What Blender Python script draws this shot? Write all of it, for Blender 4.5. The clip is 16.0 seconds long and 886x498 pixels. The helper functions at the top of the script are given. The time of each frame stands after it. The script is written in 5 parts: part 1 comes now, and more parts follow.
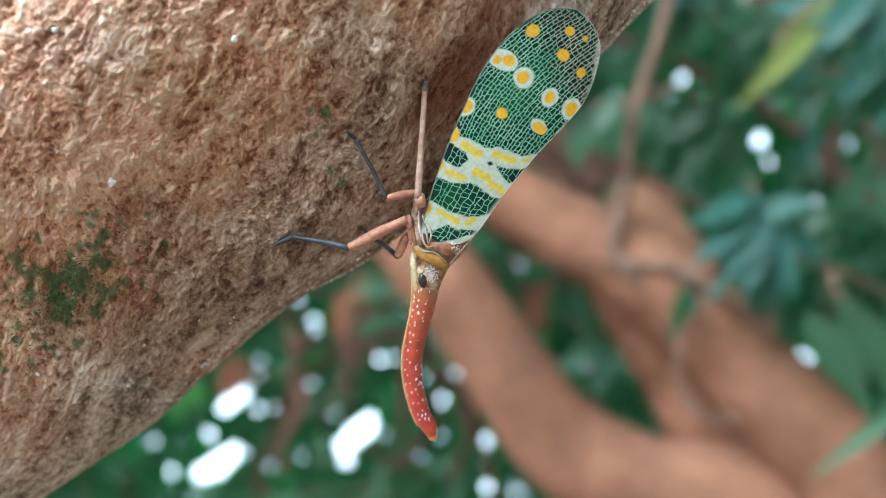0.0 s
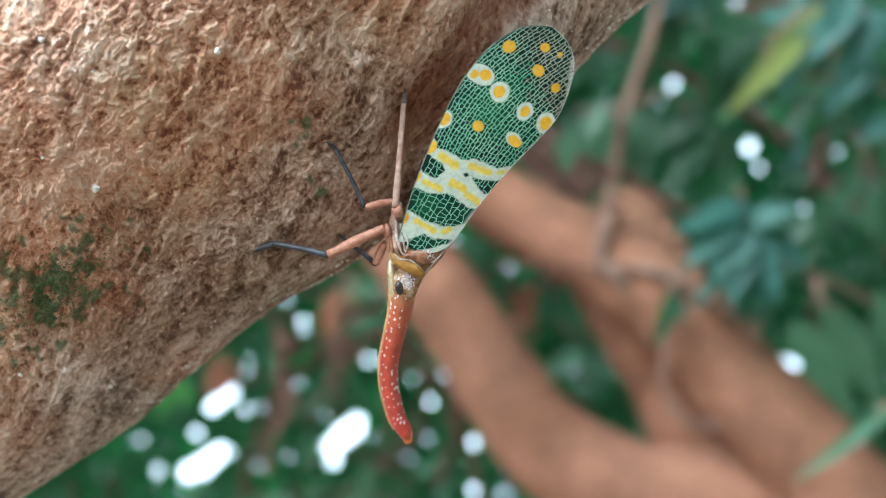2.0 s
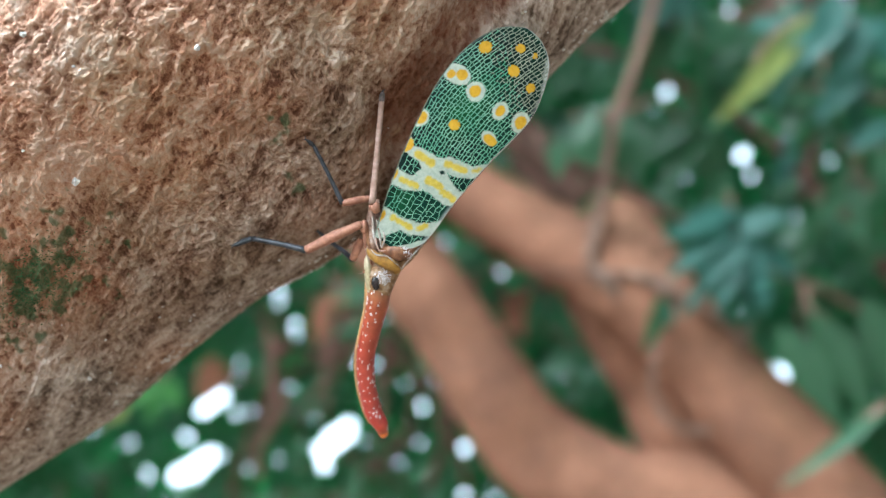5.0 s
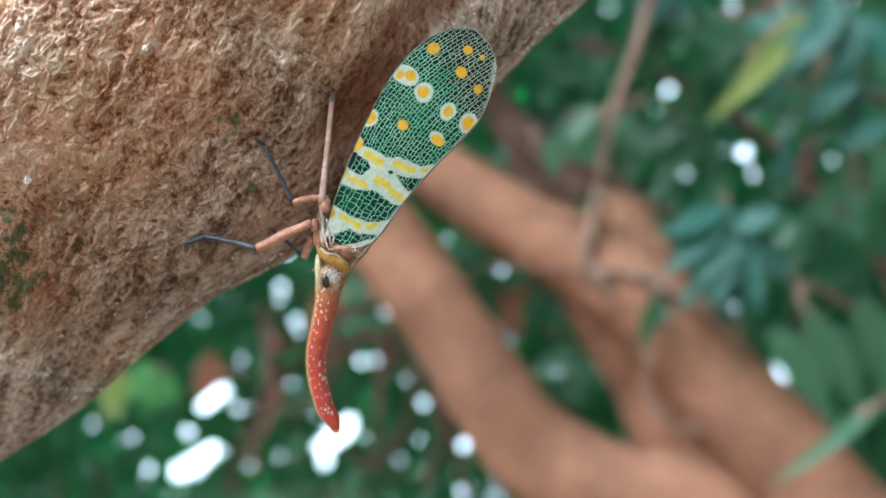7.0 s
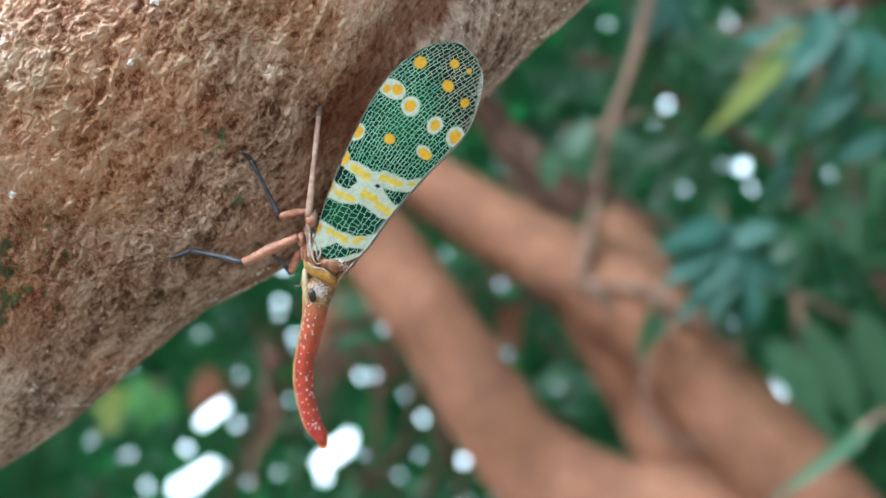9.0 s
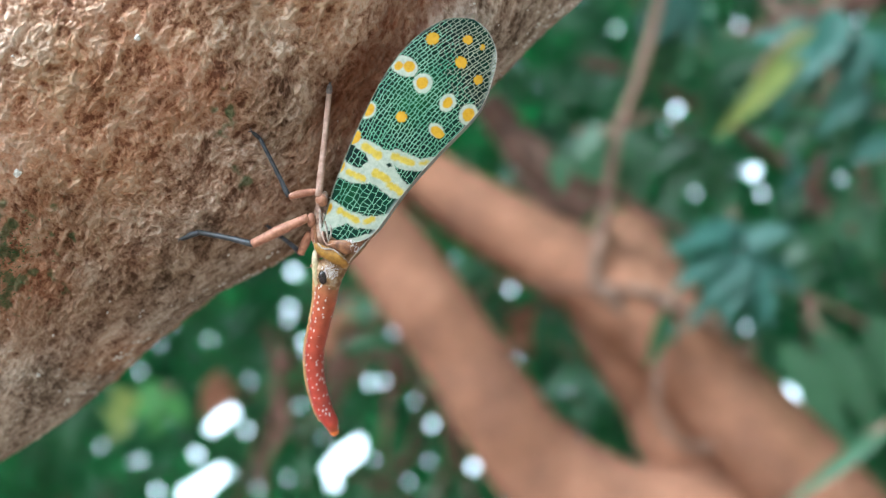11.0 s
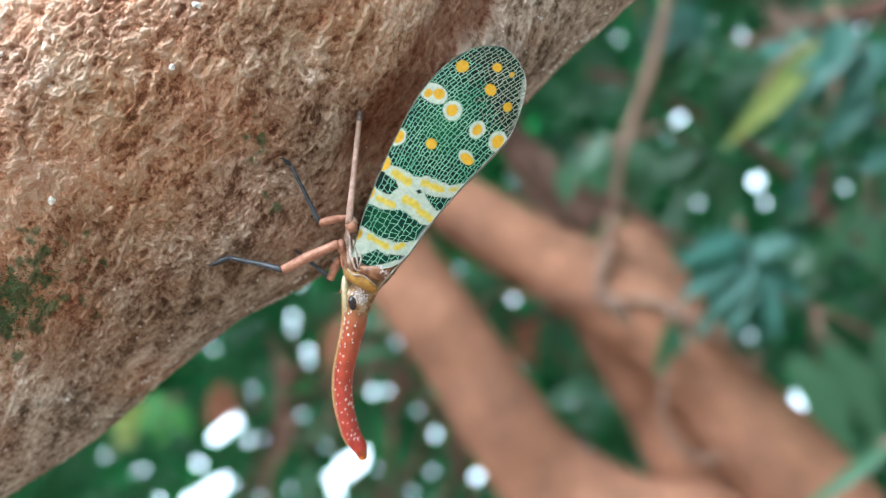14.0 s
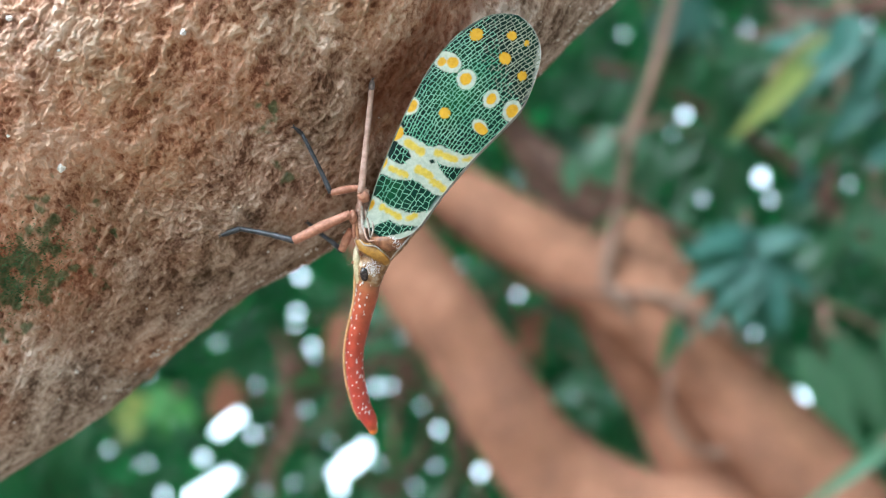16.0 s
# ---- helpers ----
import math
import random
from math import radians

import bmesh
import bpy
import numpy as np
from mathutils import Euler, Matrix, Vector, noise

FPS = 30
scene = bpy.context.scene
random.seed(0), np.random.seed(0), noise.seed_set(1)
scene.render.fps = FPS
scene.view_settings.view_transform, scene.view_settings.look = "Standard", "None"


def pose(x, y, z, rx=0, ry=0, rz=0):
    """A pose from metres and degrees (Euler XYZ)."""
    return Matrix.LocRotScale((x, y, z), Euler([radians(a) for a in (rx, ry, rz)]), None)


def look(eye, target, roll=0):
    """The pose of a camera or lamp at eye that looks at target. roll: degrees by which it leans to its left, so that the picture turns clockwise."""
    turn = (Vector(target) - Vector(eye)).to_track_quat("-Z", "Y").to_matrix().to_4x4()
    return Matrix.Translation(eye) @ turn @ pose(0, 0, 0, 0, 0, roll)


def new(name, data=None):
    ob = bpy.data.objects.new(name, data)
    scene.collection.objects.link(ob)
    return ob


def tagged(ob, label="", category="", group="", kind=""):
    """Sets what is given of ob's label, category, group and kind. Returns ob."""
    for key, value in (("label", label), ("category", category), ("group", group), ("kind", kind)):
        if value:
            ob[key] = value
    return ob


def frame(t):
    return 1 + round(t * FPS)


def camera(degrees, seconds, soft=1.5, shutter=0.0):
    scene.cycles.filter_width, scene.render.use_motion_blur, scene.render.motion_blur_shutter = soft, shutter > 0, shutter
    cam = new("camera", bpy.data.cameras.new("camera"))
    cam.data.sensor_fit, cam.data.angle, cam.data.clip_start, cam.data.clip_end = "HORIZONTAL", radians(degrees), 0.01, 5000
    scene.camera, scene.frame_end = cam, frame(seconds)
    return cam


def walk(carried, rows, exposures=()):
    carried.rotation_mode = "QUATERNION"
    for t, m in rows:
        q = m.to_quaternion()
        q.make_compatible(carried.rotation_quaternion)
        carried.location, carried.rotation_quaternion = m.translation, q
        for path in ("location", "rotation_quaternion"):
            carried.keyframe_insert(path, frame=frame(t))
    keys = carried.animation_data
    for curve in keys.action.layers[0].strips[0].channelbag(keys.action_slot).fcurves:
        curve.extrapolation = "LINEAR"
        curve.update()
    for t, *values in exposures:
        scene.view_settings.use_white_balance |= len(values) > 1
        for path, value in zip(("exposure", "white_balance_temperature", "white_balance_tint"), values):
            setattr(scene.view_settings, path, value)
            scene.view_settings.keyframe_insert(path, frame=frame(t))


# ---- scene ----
# The camera: a phone held a hand's width from an insect on a leaning trunk.
PATH = [
    (0, (-0.00620, 0.00225, 1.60173), (-0.0033, 0.9039, 2.0341), -1.56),
    (0.3, (-0.00556, 0.00027, 1.60000), (-0.0073, 0.9008, 2.0348), -1.18),
    (0.5, (-0.00461, 0.00137, 1.59861), (-0.0079, 0.8999, 2.0374), -0.86),
    (1, (-0.00434, 0.00122, 1.59974), (0.0046, 0.9005, 2.0370), -1.02),
    (1.5, (-0.00574, 0.00107, 1.60048), (0.0062, 0.9018, 2.0346), -1.13),
    (2, (-0.00424, -0.00086, 1.60124), (0.0102, 0.8999, 2.0353), -1.13),
    (2.5, (-0.00213, -0.00062, 1.59934), (0.0136, 0.9005, 2.0326), -1.24),
    (3, (-0.00306, -0.00123, 1.60029), (0.0112, 0.8955, 2.0427), -1.28),
    (3.5, (-0.00207, -0.00059, 1.59933), (0.0098, 0.9013, 2.0311), -0.98),
    (3.7, (-0.00238, -0.00086, 1.59923), (0.0150, 0.8970, 2.0392), -1.15),
    (5.8, (-0.00009, -0.00214, 1.59929), (0.0228, 0.8966, 2.0372), -0.79),
    (6, (0.00072, -0.00183, 1.59905), (0.0162, 0.8997, 2.0315), -0.55),
    (6.5, (0.00429, -0.00363, 1.59981), (0.0258, 0.8977, 2.0325), -0.67),
    (7, (0.00581, -0.00379, 1.59874), (0.0258, 0.8959, 2.0347), -0.51),
    (7.5, (0.00798, -0.00228, 1.59701), (0.0282, 0.8952, 2.0377), -0.60),
    (8, (0.00606, -0.00061, 1.59716), (0.0210, 0.8934, 2.0449), -0.54),
    (8.5, (0.00597, -0.00173, 1.59767), (0.0216, 0.8936, 2.0429), -0.51),
    (9, (0.00754, -0.00337, 1.59879), (0.0284, 0.8884, 2.0507), -0.65),
    (9.2, (0.00728, -0.00326, 1.59675), (0.0396, 0.8916, 2.0419), -1.09),
    (11.3, (0.00695, 0.00103, 1.59688), (0.0139, 0.8893, 2.0561), -0.32),
    (11.5, (0.00669, 0.00107, 1.59624), (0.0127, 0.8905, 2.0533), -0.28),
    (12, (0.00505, 0.00100, 1.59767), (0.0092, 0.8897, 2.0562), -0.26),
    (12.5, (0.00439, 0.00094, 1.59857), (0.0065, 0.8856, 2.0648), -0.29),
    (13, (0.00537, -0.00035, 1.59752), (0.0140, 0.8804, 2.0711), -0.39),
    (13.5, (0.00504, -0.00246, 1.59856), (0.0200, 0.8761, 2.0759), -0.75),
    (14, (0.00331, -0.00091, 1.59870), (0.0098, 0.8827, 2.0668), -0.34),
    (14.5, (0.00251, 0.00256, 1.59643), (0.0085, 0.8879, 2.0613), -0.30),
    (15, (0.00000, 0.00000, 1.60000), (0.0000, 0.8829, 2.0695), -0.00),
    (15.5, (0.00133, -0.00076, 1.59904), (0.0031, 0.8846, 2.0640), 0.04),
    (16, (0.00205, 0.00189, 1.59625), (0.0039, 0.8879, 2.0599), 0.02),
]
cam = camera(56, 16.0, soft=1.0)
walk(cam, [(t, look(eye, target, roll)) for t, eye, target, roll in PATH], [(0.0, 1.79, 5200, 0.0), (9.2, 1.79, 5200, 0.0), (11.3, 1.97, 5200, 0.0), (16.0, 1.97, 5200, 0.0)])
cam.data.dof.use_dof = True
cam.data.dof.focus_distance = 0.1113
cam.data.dof.aperture_fstop = 11.2
cam.data.dof.aperture_blades = 0

# World, sun and exposure: bright hazy sky, the whole place in open shade.
world = bpy.data.worlds.new("sky")
scene.world = world
world.use_nodes = True
wn, wl = world.node_tree.nodes, world.node_tree.links
sky = wn.new("ShaderNodeTexSky")
sky.sky_type, sky.sun_disc = "NISHITA", False
sky.sun_elevation, sky.sun_rotation = radians(40), radians(225)
sky.air_density, sky.dust_density, sky.ozone_density = 1.0, 6.0, 0.6
haze = wn.new("ShaderNodeHueSaturation")
haze.inputs["Saturation"].default_value = 0.5
wl.new(sky.outputs["Color"], haze.inputs["Color"])
wl.new(haze.outputs["Color"], wn["Background"].inputs["Color"])
wn["Background"].inputs["Strength"].default_value = 0.15
sun = new("sun", bpy.data.lights.new("sun", "SUN"))
sun.data.energy, sun.data.angle, sun.data.color = 1.02, radians(50), (1.0, 0.99, 0.97)
sun.matrix_world = look((-5.4, -5.4, 8.0), (0, 0, 1.6))

# The working frame: the place is laid out along the camera's upward gaze. x right, y away, z up, in millimetres.
BASE = pose(0, 0, 1.6, 28)
BASE_NP = np.array(BASE)


def W(x, y, z):
    """A place of the working frame (mm) in the world (m)."""
    return BASE @ Vector((x / 1000, y / 1000, z / 1000))


def W_np(a):
    """Rows of working-frame millimetres in world metres."""
    a = np.asarray(a, float) / 1000
    return a @ BASE_NP[:3, :3].T + BASE_NP[:3, 3]


def V(X, Y, d):
    """The working-frame place (mm) at depth d along the gaze's grid of thousandths: X to the right, Y up."""
    return (X * d / 1000, d, Y * d / 1000)


# ---- small tools ----
def lattice(p, seed):
    i = np.floor(p).astype(np.int64)
    f = p - i
    w = f * f * f * (f * (f * 6 - 15) + 10)
    out = np.zeros(len(p))
    for dx in (0, 1):
        for dy in (0, 1):
            for dz in (0, 1):
                a, b, c = i[:, 0] + dx, i[:, 1] + dy, i[:, 2] + dz
                h = (a * 374761393 + b * 668265263 + c * 2147483647 + seed * 974634777) & 0x7FFFFFFF
                h = ((h ^ (h >> 13)) * 1274126177) & 0x7FFFFFFF
                h = ((h ^ (h >> 15)) * 668265263) & 0x7FFFFFFF
                v = ((h ^ (h >> 16)) & 0xFFFF) / 32767.5 - 1
                out += v * (w[:, 0] if dx else 1 - w[:, 0]) * (w[:, 1] if dy else 1 - w[:, 1]) * (w[:, 2] if dz else 1 - w[:, 2])
    return out


def fbm(p, octaves=4, seed=1, gain=0.5):
    out, amp = np.zeros(len(p)), 1.0
    for k in range(octaves):
        out += amp * lattice(p * 2.0**k + 17.3 * k, seed + k)
        amp *= gain
    return out


def pits(p, seed):
    """Distance to the nearest of scattered points, one to a cell, and a random number of that point."""
    i = np.floor(p).astype(np.int64)
    best, who = np.full(len(p), 9.0), np.zeros(len(p))
    for dx in (-1, 0, 1):
        for dy in (-1, 0, 1):
            a, b = i[:, 0] + dx, i[:, 1] + dy
            h = (a * 374761393 + b * 668265263 + seed * 974634777) & 0x7FFFFFFF
            h = ((h ^ (h >> 13)) * 1274126177) & 0x7FFFFFFF
            h2 = ((h ^ (h >> 11)) * 668265263) & 0x7FFFFFFF
            h3 = ((h2 ^ (h2 >> 9)) * 374761393) & 0x7FFFFFFF
            d = np.hypot(a + (h % 1000) / 1000 - p[:, 0], b + (h2 % 1000) / 1000 - p[:, 1])
            who = np.where(d < best, (h3 % 1000) / 1000, who)
            best = np.minimum(best, d)
    return best, who


def spline(points, t):
    """Catmull-Rom through rows of numbers; t from 0 to 1, even in the rows."""
    p = np.asarray(points, float)
    n = len(p) - 1
    u = np.clip(np.asarray(t, float), 0, 1) * n
    i = np.minimum(u.astype(int), n - 1)
    f = (u - i)[:, None]
    q = np.vstack([2 * p[0] - p[1], p, 2 * p[-1] - p[-2]])
    a, b, c, d = q[i], q[i + 1], q[i + 2], q[i + 3]
    return 0.5 * (2 * b + (c - a) * f + (2 * a - 5 * b + 4 * c - d) * f**2 + (3 * b - a - 3 * c + d) * f**3)


def mesh_from(name, verts, faces, material=None, smooth=True):
    me = bpy.data.meshes.new(name)
    me.from_pydata([tuple(map(float, v)) for v in verts], [], [tuple(int(i) for i in f) for f in faces])
    if smooth:
        me.polygons.foreach_set("use_smooth", [True] * len(me.polygons))
    if material:
        me.materials.append(material)
    me.update()
    return me


def grid_mesh(name, verts, rows, cols, material, closed=False):
    """A sheet of rows x cols points; closed: the columns run round."""
    me = bpy.data.meshes.new(name)
    r = np.arange(rows - 1)[:, None]
    c = np.arange(cols if closed else cols - 1)[None, :]
    n = (c + 1) % cols
    q = np.stack([r * cols + c, r * cols + n, (r + 1) * cols + n, (r + 1) * cols + c], -1).reshape(-1, 4)
    me.vertices.add(rows * cols)
    me.vertices.foreach_set("co", np.asarray(verts, np.float32).ravel())
    me.loops.add(q.size)
    me.loops.foreach_set("vertex_index", q.ravel().astype(np.int32))
    me.polygons.add(len(q))
    me.polygons.foreach_set("loop_start", np.arange(0, q.size, 4, dtype=np.int32))
    me.polygons.foreach_set("loop_total", np.full(len(q), 4, np.int32))
    me.update(calc_edges=True)
    me.polygons.foreach_set("use_smooth", np.ones(len(q), bool))
    me.materials.append(material)
    return me


def thing(name, at, label, category, group="", kind=""):
    ob = new(name)
    ob.empty_display_size = 0.01
    ob.location = at
    return tagged(ob, label, category, group, kind)


def origin_of(ob):
    at = Vector((0, 0, 0))
    while ob:
        at += ob.location
        ob = ob.parent
    return at


def child(name, me, parent, label="", kind=""):
    """Links a mesh given in world metres under a thing or a part."""
    o = origin_of(parent)
    me.transform(Matrix.Translation(-o))
    ob = new(name, me)
    ob.parent = parent
    return tagged(ob, label, kind=kind)


def tube(name, points, radii, material, sides=10, per=6, wobble=0.0, cap=True, seed=3, flat=1.0):
    """A round, tapering, slightly uneven limb through working-frame points (mm)."""
    n = (len(points) - 1) * per + 1
    t = np.linspace(0, 1, n)
    c = spline(points, t)
    r = np.interp(t, np.linspace(0, 1, len(radii)), radii)
    tang = np.gradient(c, axis=0)
    tang /= np.linalg.norm(tang, axis=1)[:, None]
    ref = np.array([0.31, 0.87, 0.12])
    side = np.cross(tang, ref)
    side /= np.linalg.norm(side, axis=1)[:, None]
    other = np.cross(tang, side)
    a = np.linspace(0, 2 * np.pi, sides, endpoint=False)
    ring = side[:, None] * np.cos(a)[None, :, None] + other[:, None] * np.sin(a)[None, :, None] * flat
    p = c[:, None] + ring * r[:, None, None]
    if wobble:
        s = float(np.mean(r))
        k = fbm(p.reshape(-1, 3) / (s * 1.6) + seed, 4, seed).reshape(n, sides)
        p = p + ring * (r[:, None] * wobble * k)[..., None]
    verts = np.vstack([p.reshape(-1, 3), c[:1], c[-1:]]) if cap else p.reshape(-1, 3)
    faces = []
    for i in range(n - 1):
        for j in range(sides):
            k = (j + 1) % sides
            faces.append((i * sides + j, i * sides + k, (i + 1) * sides + k, (i + 1) * sides + j))
    if cap:
        b = n * sides
        for j in range(sides):
            k = (j + 1) % sides
            faces.append((b, k, j))
            faces.append((b + 1, (n - 1) * sides + j, (n - 1) * sides + k))
    return mesh_from(name, W_np(verts), faces, material)


def ellipsoid(name, at, axes, material, u=16, v=10, frame=None, rough=0.0, seed=2):
    """A rounded body at a working-frame place (mm), with half axes, turned by a 3 x 3 frame of columns."""
    frame = np.eye(3) if frame is None else np.asarray(frame, float)
    th = np.linspace(0, np.pi, v)
    ph = np.linspace(0, 2 * np.pi, u, endpoint=False)
    p = np.stack([np.sin(th)[:, None] * np.cos(ph), np.sin(th)[:, None] * np.sin(ph), np.cos(th)[:, None] * np.ones(u)], -1)
    p = p.reshape(-1, 3)
    if rough:
        p = p * (1 + rough * fbm(p * 2.3 + seed, 3, seed))[:, None]
    p = (p * np.asarray(axes)) @ frame.T + np.asarray(at)
    faces = []
    for i in range(v - 1):
        for j in range(u):
            k = (j + 1) % u
            faces.append((i * u + j, (i + 1) * u + j, (i + 1) * u + k, i * u + k))
    return mesh_from(name, W_np(p), faces, material)


# ---- materials ----
def material(name, rough=0.6, spec=0.5):
    m = bpy.data.materials.new(name)
    m.use_nodes = True
    b = m.node_tree.nodes["Principled BSDF"]
    b.inputs["Roughness"].default_value = rough
    b.inputs["Specular IOR Level"].default_value = spec
    return m, m.node_tree.nodes, m.node_tree.links, b


def ramp(nodes, stops):
    r = nodes.new("ShaderNodeValToRGB")
    r.color_ramp.elements[0].position, r.color_ramp.elements[0].color = stops[0][0], (*stops[0][1], 1)
    r.color_ramp.elements[1].position, r.color_ramp.elements[1].color = stops[-1][0], (*stops[-1][1], 1)
    for at, col in stops[1:-1]:
        r.color_ramp.elements.new(at).color = (*col, 1)
    return r


def noise_node(nodes, links, scale, detail=4, rough=0.55, coord="Object"):
    c = nodes.new("ShaderNodeTexCoord")
    n = nodes.new("ShaderNodeTexNoise")
    n.inputs["Scale"].default_value, n.inputs["Detail"].default_value, n.inputs["Roughness"].default_value = scale, detail, rough
    links.new(c.outputs[coord], n.inputs["Vector"])
    return n


def mix(nodes, links, a, b, fac, mode="MIX"):
    m = nodes.new("ShaderNodeMix")
    m.data_type, m.blend_type = "RGBA", mode
    for slot, v in ((0, fac), (6, a), (7, b)):
        if isinstance(v, (int, float)):
            m.inputs[slot].default_value = v
        elif isinstance(v, tuple):
            m.inputs[slot].default_value = (*v, 1)
        else:
            links.new(v, m.inputs[slot])
    return m.outputs[2]


def bump(nodes, links, bsdf, height, strength, distance):
    b = nodes.new("ShaderNodeBump")
    b.inputs["Strength"].default_value, b.inputs["Distance"].default_value = strength, distance
    links.new(height, b.inputs["Height"])
    links.new(b.outputs["Normal"], bsdf.inputs["Normal"])


def speckled(name, low, high, scale, rough=0.6, spec=0.4, relief=0.3, depth=0.0002, fine=4.0, mid=None):
    """A two-scale mottled surface."""
    m, n, l, b = material(name, rough, spec)
    a = noise_node(n, l, scale)
    f = noise_node(n, l, scale * fine, 5, 0.65)
    stops = [(0.3, low), (0.7, high)] if mid is None else [(0.28, low), (0.5, mid), (0.72, high)]
    r = ramp(n, stops)
    l.new(a.outputs["Fac"], r.inputs["Fac"])
    g = ramp(n, [(0.3, (0.55, 0.55, 0.55)), (0.7, (1.25, 1.25, 1.25))])
    l.new(f.outputs["Fac"], g.inputs["Fac"])
    l.new(mix(n, l, r.outputs["Color"], g.outputs["Color"], 0.6, "MULTIPLY"), b.inputs["Base Color"])
    bump(n, l, b, f.outputs["Fac"], relief, depth)
    return m


def bark_near():
    """Rough tan bark: pale flaking crests over red-brown pits, their contrast partly painted shading; grey-brown and
    streaked where it is weathered.
    """
    m, n, l, b = material("rough_tan_bark", 0.95, 0.05)

    def attribute(name, out="Fac"):
        a = n.new("ShaderNodeAttribute")
        a.attribute_name = name
        return a.outputs[out]

    def lay_noise(scale, detail, rough, distortion=0.0):
        t = n.new("ShaderNodeTexNoise")
        t.inputs["Scale"].default_value, t.inputs["Detail"].default_value, t.inputs["Roughness"].default_value = scale, detail, rough
        t.inputs["Distortion"].default_value = distortion
        l.new(attribute("lay", "Vector"), t.inputs["Vector"])
        return t.outputs["Fac"]

    def calc(op, a, c):
        q = n.new("ShaderNodeMath")
        q.operation = op
        for slot, v in ((0, a), (1, c)):
            if isinstance(v, (int, float)):
                q.inputs[slot].default_value = v
            else:
                l.new(v, q.inputs[slot])
        return q.outputs[0]

    def crest(fac, sharp):
        """Thin raised lines where a noise passes through its middle."""
        q = calc("ABSOLUTE", calc("SUBTRACT", fac, 0.5), 0.0)
        return calc("MAXIMUM", calc("SUBTRACT", 1.0, calc("MULTIPLY", q, sharp)), 0.0)

    def flakes(scale, drift):
        """Flat flakes with sharp borders: a random shade for each, and the height towards its rim."""
        wander = n.new("ShaderNodeTexNoise")
        wander.inputs["Scale"].default_value, wander.inputs["Detail"].default_value = scale * 1.3, 3
        l.new(attribute("lay", "Vector"), wander.inputs["Vector"])
        cell = n.new("ShaderNodeTexVoronoi")
        cell.inputs["Scale"].default_value = scale
        l.new(mix(n, l, attribute("lay", "Vector"), wander.outputs["Color"], drift, "ADD"), cell.inputs["Vector"])
        split = n.new("ShaderNodeSeparateColor")
        l.new(cell.outputs["Color"], split.inputs["Color"])
        return split.outputs["Red"], cell.outputs["Distance"]

    shade, rise = flakes(1.1, 0.35)
    small_shade, small_rise = flakes(2.3, 0.2)
    grain = lay_noise(1.1, 8, 0.7)
    lines = crest(lay_noise(0.55, 5, 0.6), 10.0)
    fine_lines = crest(lay_noise(1.5, 4, 0.6), 8.0)
    facets = calc("ADD", calc("MULTIPLY", shade, 0.55), calc("MULTIPLY", small_shade, 0.45))
    micro = calc("ADD", calc("MULTIPLY", grain, 0.30), calc("ADD", calc("MULTIPLY", lines, 0.26), calc("ADD", calc("MULTIPLY", fine_lines, 0.16), calc("MULTIPLY", facets, 0.30))))
    height = calc("SUBTRACT", calc("ADD", calc("MULTIPLY", micro, 0.7), calc("MULTIPLY", facets, 0.25)), calc("MULTIPLY", calc("ADD", rise, calc("MULTIPLY", small_rise, 0.6)), 0.22))
    # relief drives the tone: darker pit bark, plus crevice shading put into the colour
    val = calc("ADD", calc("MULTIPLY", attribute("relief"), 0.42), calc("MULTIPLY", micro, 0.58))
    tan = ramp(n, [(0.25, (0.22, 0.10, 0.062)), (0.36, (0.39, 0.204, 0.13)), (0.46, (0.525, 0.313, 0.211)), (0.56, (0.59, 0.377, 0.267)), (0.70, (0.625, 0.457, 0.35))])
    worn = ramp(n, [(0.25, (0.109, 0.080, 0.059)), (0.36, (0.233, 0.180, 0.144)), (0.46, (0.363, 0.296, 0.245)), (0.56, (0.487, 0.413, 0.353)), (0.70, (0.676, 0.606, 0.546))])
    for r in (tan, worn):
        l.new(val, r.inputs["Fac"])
    # blotches of rust, cream and pink a few millimetres wide, and broader ones
    blot = noise_node(n, l, 260, 5, 0.7)
    hue = ramp(n, [(0.3, (0.84, 0.68, 0.58)), (0.43, (1.0, 0.93, 0.87)), (0.53, (1.0, 1.0, 1.0)), (0.62, (1.06, 1.0, 0.97)), (0.74, (1.1, 1.14, 1.04))])
    l.new(blot.outputs["Fac"], hue.inputs["Fac"])
    big = noise_node(n, l, 45, 4, 0.6)
    tint = ramp(n, [(0.3, (1.0, 0.88, 0.82)), (0.5, (1.0, 1.0, 1.0)), (0.62, (1.02, 1.05, 1.0)), (0.74, (0.9, 0.98, 0.97))])
    l.new(big.outputs["Fac"], tint.inputs["Fac"])
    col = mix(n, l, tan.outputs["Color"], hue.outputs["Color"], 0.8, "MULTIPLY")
    col = mix(n, l, col, tint.outputs["Color"], 0.9, "MULTIPLY")
    col = mix(n, l, col, worn.outputs["Color"], attribute("weathered"))
    # brown multiply that puts the flank's fall-off of light into the colour
    col = mix(n, l, col, (0.60, 0.52, 0.45), attribute("flank_shade"), "MULTIPLY")
    # dark red-brown painted in as the shade along the wing's edge
    col = mix(n, l, col, (0.15, 0.052, 0.028), attribute("wing_shade"))
    col = mix(n, l, col, (0.06, 0.115, 0.052), attribute("algae"))
    l.new(col, b.inputs["Base Color"])
    bump(n, l, b, height, 0.9, 0.0006)
    return m


